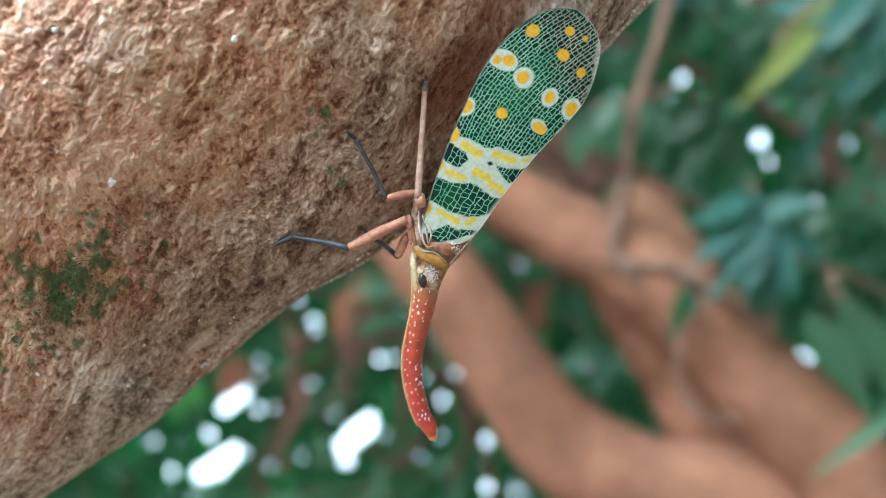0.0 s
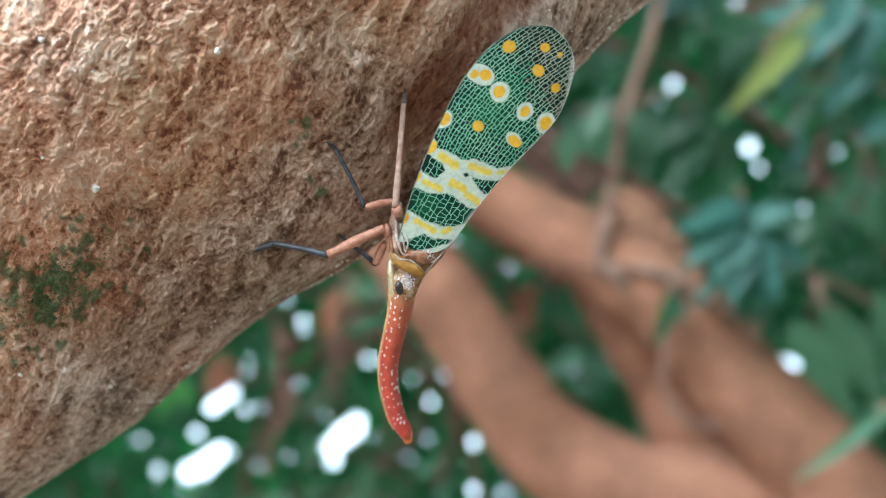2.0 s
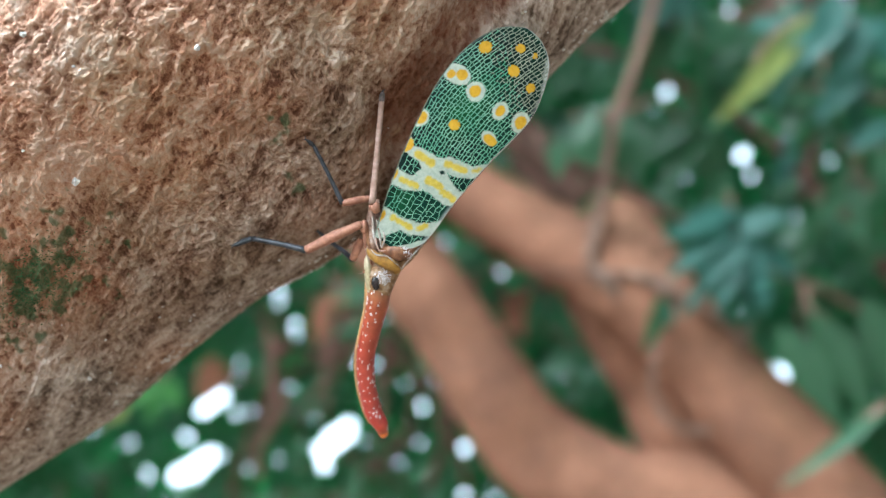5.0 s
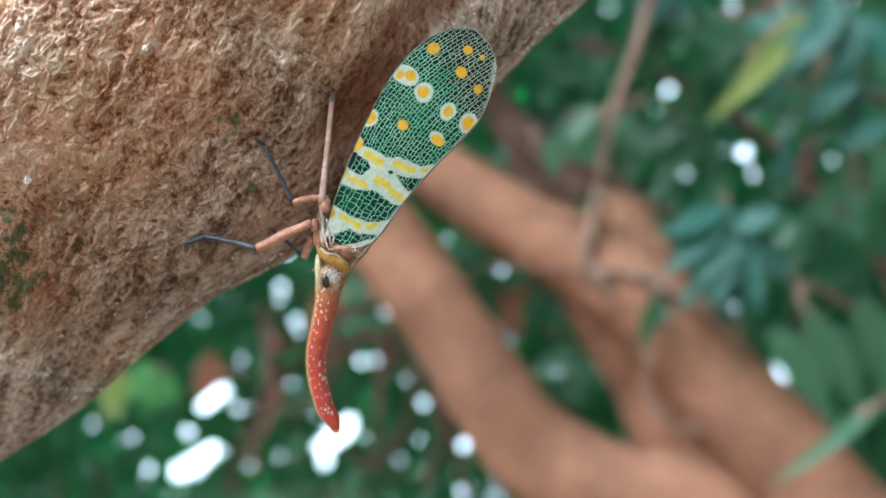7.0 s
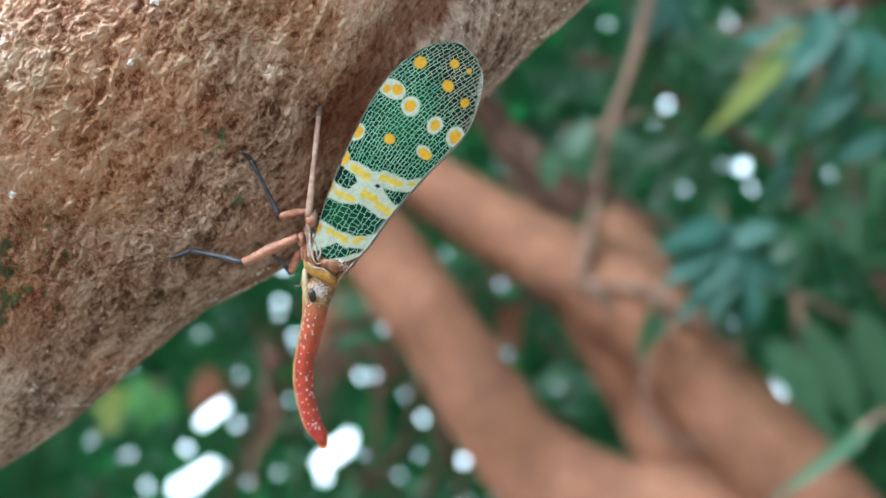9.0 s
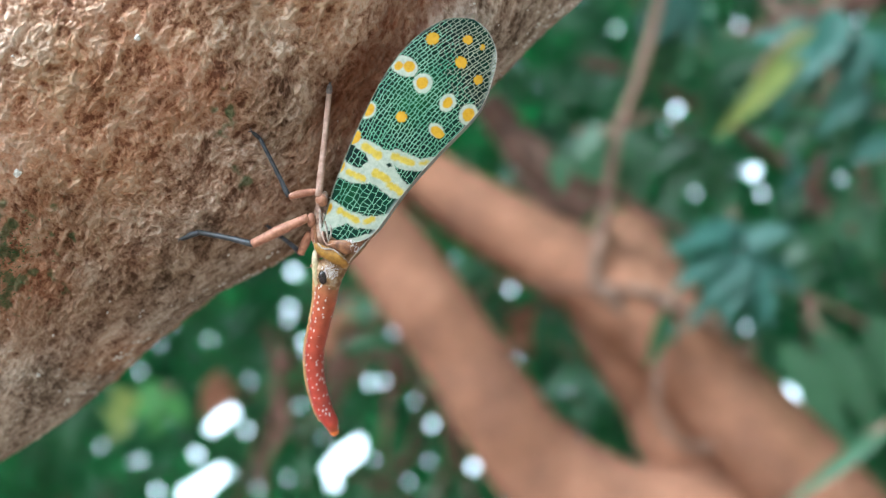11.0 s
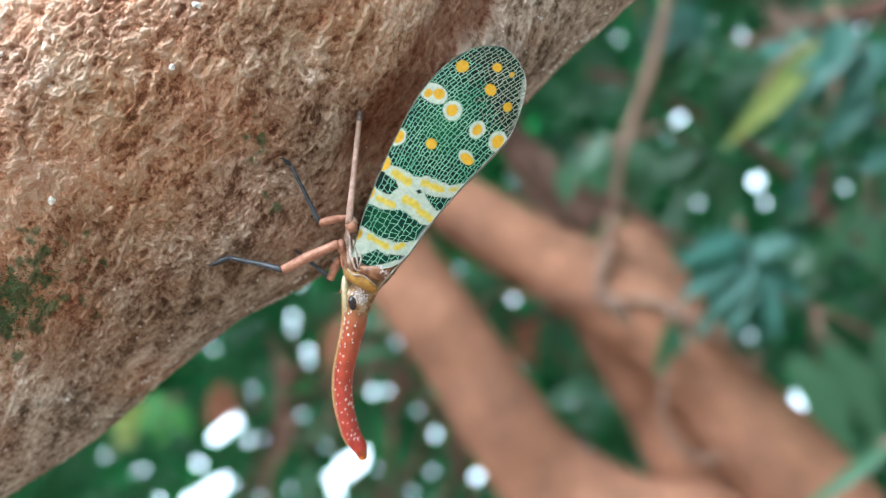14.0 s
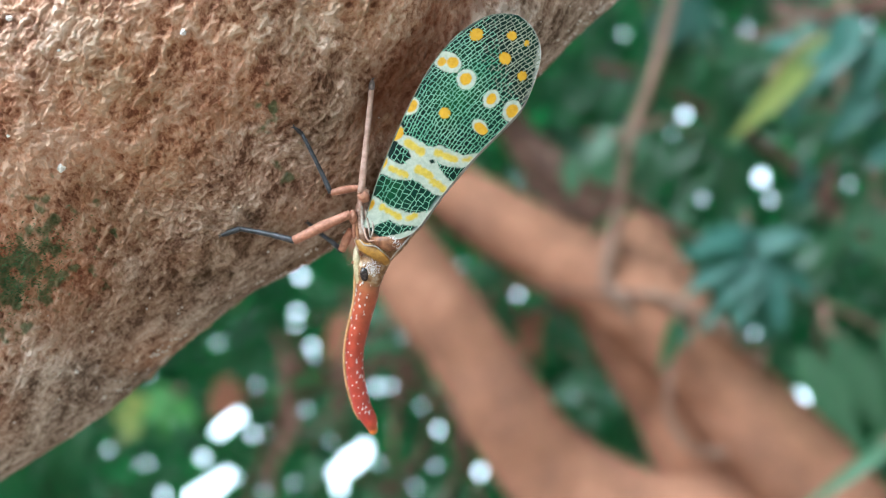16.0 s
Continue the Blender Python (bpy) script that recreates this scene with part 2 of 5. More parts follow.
def leaf_material(name, low, high, back, rough=0.35, spread=0.5):
    """A leaf: green by leaf, translucent, with a glossy upper skin."""
    m, n, l, b = material(name, rough, 0.3)
    g = n.new("ShaderNodeNewGeometry")
    r = ramp(n, [(0.0, low), (spread, tuple((a + c) / 2 for a, c in zip(low, high))), (1.0, high)])
    l.new(g.outputs["Random Per Island"], r.inputs["Fac"])
    blot = noise_node(n, l, 60, 4, 0.6)
    t = ramp(n, [(0.3, (0.7, 0.75, 0.7)), (0.7, (1.2, 1.2, 1.15))])
    l.new(blot.outputs["Fac"], t.inputs["Fac"])
    col = mix(n, l, r.outputs["Color"], t.outputs["Color"], 0.8, "MULTIPLY")
    l.new(col, b.inputs["Base Color"])
    tr = n.new("ShaderNodeBsdfTranslucent")
    tr.inputs["Color"].default_value = (*back, 1)
    ms = n.new("ShaderNodeMixShader")
    ms.inputs[0].default_value = 0.4
    l.new(b.outputs["BSDF"], ms.inputs[1])
    l.new(tr.outputs["BSDF"], ms.inputs[2])
    l.new(ms.outputs["Shader"], n["Material Output"].inputs["Surface"])
    bump(n, l, b, blot.outputs["Fac"], 0.2, 0.002)
    return m


BARK = bark_near()
LIMB_BARK = speckled("smooth_orange_brown_bark", (0.182, 0.094, 0.062), (0.330, 0.167, 0.105), 14, 0.9, 0.1, 0.7, 0.004, 7.0, (0.256, 0.127, 0.078))
TWIG_BARK = speckled("pale_twig_bark", (0.13, 0.085, 0.062), (0.265, 0.178, 0.132), 60, 0.85, 0.25, 0.5, 0.002)
VINE_BARK = speckled("dark_reddish_twig", (0.06, 0.034, 0.025), (0.15, 0.082, 0.06), 30, 0.85, 0.25, 0.5, 0.002)
LEAF_DARK = leaf_material("dark_green_leaf", (0.028, 0.062, 0.04), (0.082, 0.15, 0.088), (0.045, 0.36, 0.09))
LEAF_BLUE = leaf_material("blue_green_leaf", (0.015, 0.063, 0.052), (0.057, 0.147, 0.124), (0.034, 0.230, 0.081), 0.5)
LEAF_FAR = leaf_material("canopy_leaf", (0.02, 0.046, 0.03), (0.065, 0.116, 0.066), (0.05, 0.37, 0.09), 0.4)
LEAF_YELLOW = leaf_material("yellow_green_leaf", (0.19, 0.23, 0.06), (0.29, 0.34, 0.11), (0.2, 0.3, 0.05), 0.4)
LEAF_LIME = leaf_material("fresh_green_leaf", (0.05, 0.15, 0.04), (0.10, 0.25, 0.07), (0.11, 0.52, 0.12), 0.4)
LEAF_DEAD = leaf_material("dead_reddish_leaf", (0.30, 0.12, 0.08), (0.42, 0.2, 0.13), (0.4, 0.14, 0.06), 0.7)
ROOT_SKIN = speckled("reddish_brown_root", (0.09, 0.045, 0.034), (0.21, 0.11, 0.085), 40, 0.85, 0.25, 0.5, 0.002)
TRUNK_BARK = speckled("tan_trunk_bark", (0.26, 0.145, 0.095), (0.58, 0.38, 0.27), 40, 0.95, 0.1, 0.8, 0.004, 6.0, (0.42, 0.26, 0.18))
SOIL = speckled("leaf_litter_soil", (0.13, 0.10, 0.07), (0.34, 0.27, 0.2), 3, 0.95, 0.2, 0.8, 0.03, 9.0)

# ---- the ground ----
def build_ground():
    n = 60
    u = np.linspace(-1, 1, n)
    xs = np.sign(u) * np.abs(u) ** 3 * 400
    p = np.stack(np.meshgrid(xs, xs, indexing="ij"), -1).reshape(-1, 2)
    z = 0.03 * fbm(np.c_[p, np.zeros(len(p))] * 1.3, 3, 5) * (np.abs(p).max(1) < 40) - 0.02
    me = grid_mesh("ground", np.c_[p, z], n, n, SOIL)
    ob = new("ground", me)
    tagged(ob, "brown soil under trees with leaf litter", "ground", kind="structure")


# ---- the leaning trunk on which the insect sits ----
EDGE = [(-420, 175, -330), (-230, 155, -168), (-110, 141, -73), (-59.9, 137, -36.6), (-45.0, 135, -23.8), (-31.2, 132, -13.2), (-16.2, 131, -4.9),
        (1.2, 131, 8.3), (17.7, 130, 22.1), (25.9, 129, 30.7), (33.2, 128.5, 37.6), (57, 127, 62), (112, 130, 120), (240, 152, 250), (480, 240, 480)]
# The cross-section: h across the trunk from its lower rim, y away; a flat flank towards the camera, round elsewhere.
SECTION = [(0.6, 9), (0, 3), (1.2, -4.5), (5, -10), (11, -14.5), (20, -19.5), (29, -24.0), (37, -27.0), (46, -27.6), (56, -25), (67, -18),
           (77, -5), (82, 14), (78, 36), (62, 52), (42, 58), (22, 52), (6, 34)]


def trunk_frame(t):
    """Rim point, tangent, across and away at t of the trunk's length."""
    c = spline(EDGE, t)
    d = spline(EDGE, np.clip(t + 0.16, 0, 1)) - spline(EDGE, np.clip(t - 0.16, 0, 1))
    d /= np.linalg.norm(d, axis=1)[:, None]
    away = np.array([0, 1.0, 0]) - d * d[:, 1:2]
    away /= np.linalg.norm(away, axis=1)[:, None]
    return c, d, np.cross(d, away), away


# round holes bored into the bark: place and half width
BORE_HOLES = [(-41.8, 106, 18.5, 0.85), (-42.9, 106, 17.0, 0.7), (-45.6, 106, 14.6, 0.6), (-7.1, 112, 27.8, 0.8), (-16.0, 110, 24.0, 0.5), (-20.6, 113, 17.6, 0.6), (-34.5, 112, 4.0, 0.5),
              (-58.0, 130, -21.5, 0.6), (-55.5, 132, -24.8, 0.7), (-24.0, 118, 6.0, 0.45), (-50.5, 104, 30.0, 0.5), (-33.0, 106, 28.0, 0.45)]


def build_trunk():
    lim = np.array([2.7, 10.9]) / (len(EDGE) - 1)
    t = np.concatenate([np.linspace(0, lim[0], 50)[:-1], np.linspace(*lim, 1120), np.linspace(lim[1], 1, 50)[1:]])
    # finer along the flank that faces the camera
    n = len(SECTION)
    loop = np.array([SECTION[i % n] for i in range(-1, n + 2)], float)
    dense = np.concatenate([np.linspace(0, 1, 16)[:-1], np.linspace(1, 9.6, 540)[:-1], np.linspace(9.6, n, 40)[:-1]])
    sec = spline(loop, (dense + 1) / (len(loop) - 1))
    arc = np.r_[0, np.cumsum(np.linalg.norm(np.diff(sec, axis=0), axis=1))]
    tan = np.gradient(sec, axis=0)
    tan /= np.linalg.norm(tan, axis=1)[:, None]
    nor = np.c_[tan[:, 1], -tan[:, 0]]
    if nor[0, 0] > 0:
        nor = -nor
    c, d, across, away = trunk_frame(t)
    length = np.r_[0, np.cumsum(np.linalg.norm(np.diff(c, axis=0), axis=1))]
    length -= length[np.argmin(np.abs(c[:, 0]))]
    size = np.interp(t, [0, lim[0], 0.75, 1], [1.5, 1.0, 1.0, 0.8])
    R, C = len(t), len(sec)
    S, A = np.meshgrid(length + 1000, arc + 500, indexing="ij")
    s, a = S.ravel(), A.ravel()  # kept clear of the noise's origin
    # relief in mm: swellings, sharp-crested diagonal ridges between pits, flakes and round pores
    warp = 2.2 * fbm(np.c_[s / 14, a / 14, 0 * s], 3, 11)
    curl = 0.45 * fbm(np.c_[s / 1.3, a / 1.3, 0 * s], 3, 13, 0.6)
    u, v = s * 0.88 + a * 0.47, -s * 0.47 + a * 0.88
    along, over = u + 0.5 * warp + curl, v + 0.5 * warp - 0.5 * curl

    def crests(du, dv, seed, octaves=3):
        return 1 - np.clip(2.1 * np.abs(fbm(np.c_[along / du, over / dv, 0 * s], octaves, seed, 0.5)), 0, 1.3)

    swell = fbm(np.c_[s / 38, a / 30, 0 * s], 3, 51)
    pd, who = pits(np.c_[(s + 0.4 * warp) / 3.4, (a + 0.4 * warp) / 3.0], 61)
    pore = np.clip(1.6 * (1 - pd / (0.10 + 0.17 * who)), 0, 1) * (who > 0.70)
    coarse = crests(9.5, 2.7, 21)
    middle = crests(2.5, 1.5, 31, 4)
    small = crests(1.0, 0.8, 41, 3)
    pocket, rank = pits(np.c_[(s + 0.8 * curl) / 1.9, (a + 0.8 * curl) / 1.5], 63)
    pocket = np.clip(1 - pocket / (0.25 + 0.3 * rank), 0, 1) * (rank > 0.35)
    crumb = fbm(np.c_[along / 0.8, over / 0.6, 0 * s], 2, 43, 0.7) + 0.8 * np.abs(fbm(np.c_[along / 1.3, over / 0.9, 0 * s], 2, 44, 0.6))
    low = np.clip((a - 506) / 26, 0.22, 1)
    streak = fbm(np.c_[s / 5.5, (a + 0.25 * warp) / 0.8, 0 * s], 3, 47, 0.6) * np.clip(1.25 - (a - 500) / 32, 0, 1)
    open_pit = np.clip(0.5 + 0.9 * fbm(np.c_[along / 9, over / 6, 0 * s], 2, 59), 0.15, 1)
    q = 2.4 * fbm(np.c_[along / 3.6, over / 1.7, 0 * s], 4, 57, 0.55)
    plate = np.floor(q) + np.clip((q - np.floor(q)) * 6, 0, 1)  # flaking plates with small scarps
    fine = (0.60 * np.clip(coarse, 0, 1) ** 1.2 * open_pit + 0.34 * np.clip(middle, 0, 1) ** 1.5 + 0.26 * small + 0.13 * plate - 0.34 * pocket) * low + 0.12 * crumb + 0.20 * streak
    relief = fine - np.mean(fine[(a > 520) & (a < 570)]) - 0.34 * pore
    base = c[:, None] + size[:, None, None] * (across[:, None] * sec[None, :, :1] + away[:, None] * sec[None, :, 1:2])
    flat = base.reshape(-1, 3)
    for x, y, z, r in BORE_HOLES:
        far = np.hypot(flat[:, 0] / flat[:, 1] * y - x, flat[:, 2] / flat[:, 1] * y - z) + 9.0 * (flat[:, 1] > y + 25)
        relief = relief - 0.42 * np.clip(1.5 * (1 - far / r), 0, 1) + 0.08 * np.exp(-(((far - 1.25 * r) / (0.35 * r)) ** 2))
    # a hollow beside the resting wing, which deepens the shade there; its mask also paints it
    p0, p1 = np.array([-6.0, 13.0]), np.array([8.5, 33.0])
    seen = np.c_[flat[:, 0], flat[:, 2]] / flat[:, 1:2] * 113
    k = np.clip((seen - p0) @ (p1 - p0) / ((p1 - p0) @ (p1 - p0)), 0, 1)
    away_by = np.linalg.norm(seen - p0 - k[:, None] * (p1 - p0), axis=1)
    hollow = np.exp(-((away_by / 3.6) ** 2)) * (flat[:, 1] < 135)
    disp = 0.62 * relief + 0.9 * swell - 2.8 * hollow
    norm = across[:, None] * nor[None, :, :1] + away[:, None] * nor[None, :, 1:2]
    p = base + norm * disp.reshape(R, C)[..., None]
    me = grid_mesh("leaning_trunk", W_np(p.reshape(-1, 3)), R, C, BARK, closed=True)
    weathered = np.interp(a - 500, [0, 14, 26, 37, 48], [1.0, 0.95, 0.74, 0.34, 0.04]) + 0.34 * fbm(np.c_[s / 12, a / 9, 0 * s], 3, 71) + 0.5 * np.clip((s - 1022) / 14, 0, 1)
    tuft = 1.5 * fbm(np.c_[s / 1.6, a / 1.6, 0 * s], 3, 81)
    algae = 0.75 - np.hypot((s - 946) / 9.0, (a - 537.5) / 5.2) + tuft
    for sa, aa, wide in ((988.0, 535.0, 3.2), (984.0, 527.0, 2.2)):
        algae = np.maximum(algae, 0.35 - np.hypot(s - sa, a - aa) / wide + 0.8 * tuft)
    # height as tone: own colour of pits and crests, with painted shading
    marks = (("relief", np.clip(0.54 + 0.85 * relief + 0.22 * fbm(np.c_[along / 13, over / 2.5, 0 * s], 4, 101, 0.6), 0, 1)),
             ("weathered", np.clip(weathered - 0.5 * hollow, 0, 1)),
             # painted shade: a darker band where the flank turns down, broken by noise
             ("flank_shade", np.clip(1.1 * np.exp(-(((a - 532 + 9 * np.clip((s - 930) / 50, 0, 1)) / (12.5 + 9 * np.clip((s - 955) / 30, 0, 1))) ** 2)) * np.clip((s - 922) / 28, 0.1, 1) * np.clip((1018 - s) / 14, 0, 1) + 0.5 * fbm(np.c_[s / 8, a / 6, 0 * s], 3, 121) - 0.1, 0, 1)),
             # painted shade beside the wing, strongest in the hollow, broken by noise
             ("wing_shade", np.clip(0.75 * hollow + 0.5 * fbm(np.c_[along / 3, over / 1.5, 0 * s], 3, 111) * hollow, 0, 0.62)),
             ("algae", np.clip(algae, 0, 0.72)))
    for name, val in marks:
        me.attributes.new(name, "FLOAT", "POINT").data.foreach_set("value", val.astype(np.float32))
    lay = np.c_[(u + 0.5 * warp + 0.15 * curl) * 0.85, v + 0.5 * warp - 0.15 * curl, 0 * s].astype(np.float32)
    me.attributes.new("lay", "FLOAT_VECTOR", "POINT").data.foreach_set("vector", lay.ravel())
    foot = W(-420, 175, -330)
    trunk = thing("leaning_tree", (foot.x - 0.75, foot.y + 0.05, 0.0), "leaning tree trunk with rough pitted tan bark", "tree")
    child("trunk", me, trunk)
    # below and above the stretch in sight: a thicker foot down to the soil, and the stem going on up
    inv = BASE.inverted() @ trunk.location * 1000
    mid = spline(EDGE, np.array([0.0]))[0] + np.array([-35, 45, 30])
    child("foot", tube("foot", [tuple(inv + Vector((-30, 0, -60))), tuple(inv + Vector((60, 20, 330))), tuple(Vector(mid) + Vector((-170, 10, -180))), tuple(mid), tuple(Vector(mid) + Vector((60, -3, 50)))],
                       [120, 95, 80, 66, 60], TRUNK_BARK, 20, 8, 0.08), trunk)
    top = spline(EDGE, np.array([1.0]))[0] + np.array([-30, 30, 20])
    child("stem", tube("stem", [tuple(Vector(top) + Vector((-40, -10, -40))), tuple(top), tuple(Vector(top) + Vector((250, 120, 330))), tuple(Vector(top) + Vector((420, 260, 800)))],
                       [30, 34, 30, 20], TRUNK_BARK, 14, 8, 0.1), trunk)
    return trunk, p, length, arc


def on_bark(p, length, arc, s, a):
    i, j = np.argmin(np.abs(length - s)), np.argmin(np.abs(arc - a))
    return p[i, j]


def build_specks(trunk, p):
    """White crumbs of lichen scattered on the bark."""
    rng = random.Random(4)
    verts, faces = [], []

    def crumb(q, r):
        b = len(verts)
        for k in range(7):
            an = 2 * math.pi * k / 7
            rr = r * rng.uniform(0.6, 1.25)
            verts.append((q[0] + rr * math.cos(an), q[1] - 0.15, q[2] + rr * math.sin(an) * rng.uniform(0.7, 1.2)))
        verts.append((q[0], q[1] - 0.55 * r - 0.2, q[2]))
        verts.append((q[0], q[1] + 0.5, q[2]))
        for k in range(7):
            faces.append((b + k, b + (k + 1) % 7, b + 7))
            faces.append((b + (k + 1) % 7, b + k, b + 8))

    flat = p.reshape(-1, 3)
    for x, z, r in ((-52.6, 24.2, 0.55), (-30.8, 22.6, 0.5), (-46.2, 5.6, 0.6), (-56.6, -25.1, 0.5), (-52.2, -29.2, 0.4), (-27.5, 30.5, 0.65), (-46.5, 20.2, 0.25), (-53.0, 9.4, 0.3), (-71, -23, 0.4), (-14.5, 36.0, 0.35)):
        d = np.hypot(flat[:, 0] / flat[:, 1] - x / (106 if z > 0 else 134), flat[:, 2] / flat[:, 1] - z / (106 if z > 0 else 134)) + 1e-4 * flat[:, 1]
        crumb(flat[np.argmin(d)], r)
    for k in range(150):
        i, j = rng.randrange(60, 1140), 15 + int(abs(rng.gauss(0, 76))) % 380
        crumb(p[i, j], rng.choice((0.1, 0.13, 0.17, 0.22)))
    for k in range(64):
        i, j = rng.randrange(140, 1010), rng.randrange(12, 76)
        for m in range(rng.randrange(1, 5)):
            crumb(p[min(i + rng.randrange(-7, 8), 1140), max(j + rng.randrange(-4, 5), 2)], rng.uniform(0.14, 0.36))
    me = mesh_from("lichen_specks", W_np(verts), faces, LICHEN, False)
    child("lichen_specks", me, trunk, "white crumbs of lichen", "stuff")


def build_moss(trunk, p, length, arc):
    """Tiny green tufts in a patch of algae."""
    rng = random.Random(9)
    verts, faces = [], []
    for k in range(1500):
        q = on_bark(p, length, arc, rng.gauss(-54, 4.6), rng.gauss(37.5, 2.6))
        an, h, w = rng.uniform(0, 6.28), rng.uniform(0.2, 0.5), rng.uniform(0.06, 0.12)
        b = len(verts)
        dx, dz = math.cos(an), math.sin(an)
        verts += [(q[0] - w * dz, q[1] + 0.1, q[2] + w * dx), (q[0] + w * dz, q[1] + 0.1, q[2] - w * dx), (q[0] + h * dx, q[1] - 0.25 - rng.uniform(0, 0.3), q[2] + h * dz)]
        faces.append((b, b + 1, b + 2))
    child("moss", mesh_from("moss", W_np(verts), faces, MOSS, False), trunk, "patch of dark green moss", "stuff")


LICHEN = speckled("white_lichen", (0.6, 0.58, 0.55), (0.85, 0.85, 0.84), 900, 0.9, 0.2)
MOSS = speckled("green_moss", (0.03, 0.085, 0.03), (0.09, 0.19, 0.08), 500, 0.9, 0.2)


# ---- leaves ----
def leaf_points(length, width, fold, droop, curl, n=6):
    """A lance-shaped leaf along +x from its stalk: rows of left rim, midrib, right rim."""
    rows = []
    for i in range(n + 1):
        t = i / n
        w = width * 0.5 * math.sin(math.pi * min(1, t * 0.97 + 0.03) ** 0.8) * (1 - 0.15 * t) + width * 0.015
        x = length * t
        z = -droop * length * t * t
        y = curl * length * math.sin(t * 2.2) * 0.5
        rows.append(((x, y - w, z + fold * w), (x, y, z), (x, y + w, z + fold * w)))
    return rows


def leaf_geometry(verts, faces, at, along, up, length, width, fold=0.35, droop=0.25, curl=0.0, n=6):
    """Adds one leaf at a place, pointing along, its upper side to up."""
    x = Vector(along).normalized()
    y = Vector(up).cross(x)
    if y.length < 1e-4:
        y = Vector((1, 0, 0)).cross(x)
    y.normalize()
    z = x.cross(y)
    o = Vector(at)
    b = len(verts)
    for row in leaf_points(length, width, fold, droop, curl, n):
        for q in row:
            verts.append(tuple(o + x * q[0] + y * q[1] + z * q[2]))
    for i in range(n):
        k = b + 3 * i
        faces.append((k, k + 1, k + 4, k + 3))
        faces.append((k + 1, k + 2, k + 5, k + 4))


def one_leaf(parent, mat, at, along, up, length, width, **k):
    verts, faces = [], []
    leaf_geometry(verts, faces, at, along, up, length, width, n=9, **k)
    me = mesh_from("leaf", W_np(verts), faces, mat)
    return child("leaf", me, parent)


# ---- the forked tree behind ----
def build_fork_tree():
    foot = W(420, 950, -420)
    tree = thing("forked_tree", (foot.x + 0.25, foot.y + 0.1, 0.0), "forked tree with smooth orange-brown limbs", "tree")
    inv = tuple(BASE.inverted() @ tree.location * 1000)

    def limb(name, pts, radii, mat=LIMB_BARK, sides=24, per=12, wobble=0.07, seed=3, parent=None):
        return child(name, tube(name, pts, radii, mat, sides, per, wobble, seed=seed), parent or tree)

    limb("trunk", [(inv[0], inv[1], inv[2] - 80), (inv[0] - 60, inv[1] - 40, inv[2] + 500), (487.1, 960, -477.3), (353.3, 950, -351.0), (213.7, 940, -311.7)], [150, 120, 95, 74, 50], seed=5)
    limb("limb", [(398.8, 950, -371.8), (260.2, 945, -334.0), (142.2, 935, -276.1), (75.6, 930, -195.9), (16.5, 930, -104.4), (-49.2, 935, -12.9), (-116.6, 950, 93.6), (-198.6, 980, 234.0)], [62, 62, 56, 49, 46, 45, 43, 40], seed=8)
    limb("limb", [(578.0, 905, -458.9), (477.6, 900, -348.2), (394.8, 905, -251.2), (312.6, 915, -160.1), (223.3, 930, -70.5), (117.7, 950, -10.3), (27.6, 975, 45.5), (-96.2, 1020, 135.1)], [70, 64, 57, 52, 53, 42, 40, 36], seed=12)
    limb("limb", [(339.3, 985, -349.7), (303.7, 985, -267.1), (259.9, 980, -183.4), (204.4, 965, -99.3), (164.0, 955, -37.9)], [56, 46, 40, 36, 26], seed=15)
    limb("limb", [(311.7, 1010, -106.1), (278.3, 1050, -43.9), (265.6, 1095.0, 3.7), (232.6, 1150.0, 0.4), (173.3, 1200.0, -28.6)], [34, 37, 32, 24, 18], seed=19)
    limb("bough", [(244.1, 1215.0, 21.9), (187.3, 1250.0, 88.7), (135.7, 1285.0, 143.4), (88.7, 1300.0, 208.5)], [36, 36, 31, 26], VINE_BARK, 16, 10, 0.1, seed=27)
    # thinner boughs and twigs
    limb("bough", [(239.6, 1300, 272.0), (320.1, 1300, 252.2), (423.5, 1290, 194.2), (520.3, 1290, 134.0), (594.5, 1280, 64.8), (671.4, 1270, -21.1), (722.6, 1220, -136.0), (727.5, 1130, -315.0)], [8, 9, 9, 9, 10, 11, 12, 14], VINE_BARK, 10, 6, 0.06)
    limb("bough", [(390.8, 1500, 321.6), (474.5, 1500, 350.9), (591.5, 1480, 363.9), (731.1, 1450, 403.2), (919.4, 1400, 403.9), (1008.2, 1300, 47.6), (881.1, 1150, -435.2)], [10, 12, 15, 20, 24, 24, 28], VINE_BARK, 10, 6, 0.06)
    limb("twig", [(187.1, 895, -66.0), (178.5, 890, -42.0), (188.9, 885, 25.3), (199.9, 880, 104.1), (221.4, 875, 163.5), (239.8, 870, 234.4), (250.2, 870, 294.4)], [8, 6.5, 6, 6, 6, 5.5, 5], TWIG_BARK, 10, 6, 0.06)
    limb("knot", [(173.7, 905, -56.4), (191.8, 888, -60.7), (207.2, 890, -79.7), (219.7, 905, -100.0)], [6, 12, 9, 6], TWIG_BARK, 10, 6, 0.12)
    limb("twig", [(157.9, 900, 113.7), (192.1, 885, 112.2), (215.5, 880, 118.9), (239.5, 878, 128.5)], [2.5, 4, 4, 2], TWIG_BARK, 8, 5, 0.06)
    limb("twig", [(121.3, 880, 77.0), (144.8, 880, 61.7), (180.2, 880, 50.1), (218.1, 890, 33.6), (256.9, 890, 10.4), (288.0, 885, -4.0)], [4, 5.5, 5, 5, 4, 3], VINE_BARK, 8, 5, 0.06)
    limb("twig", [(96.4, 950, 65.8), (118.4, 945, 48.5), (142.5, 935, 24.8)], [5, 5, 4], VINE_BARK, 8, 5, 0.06)
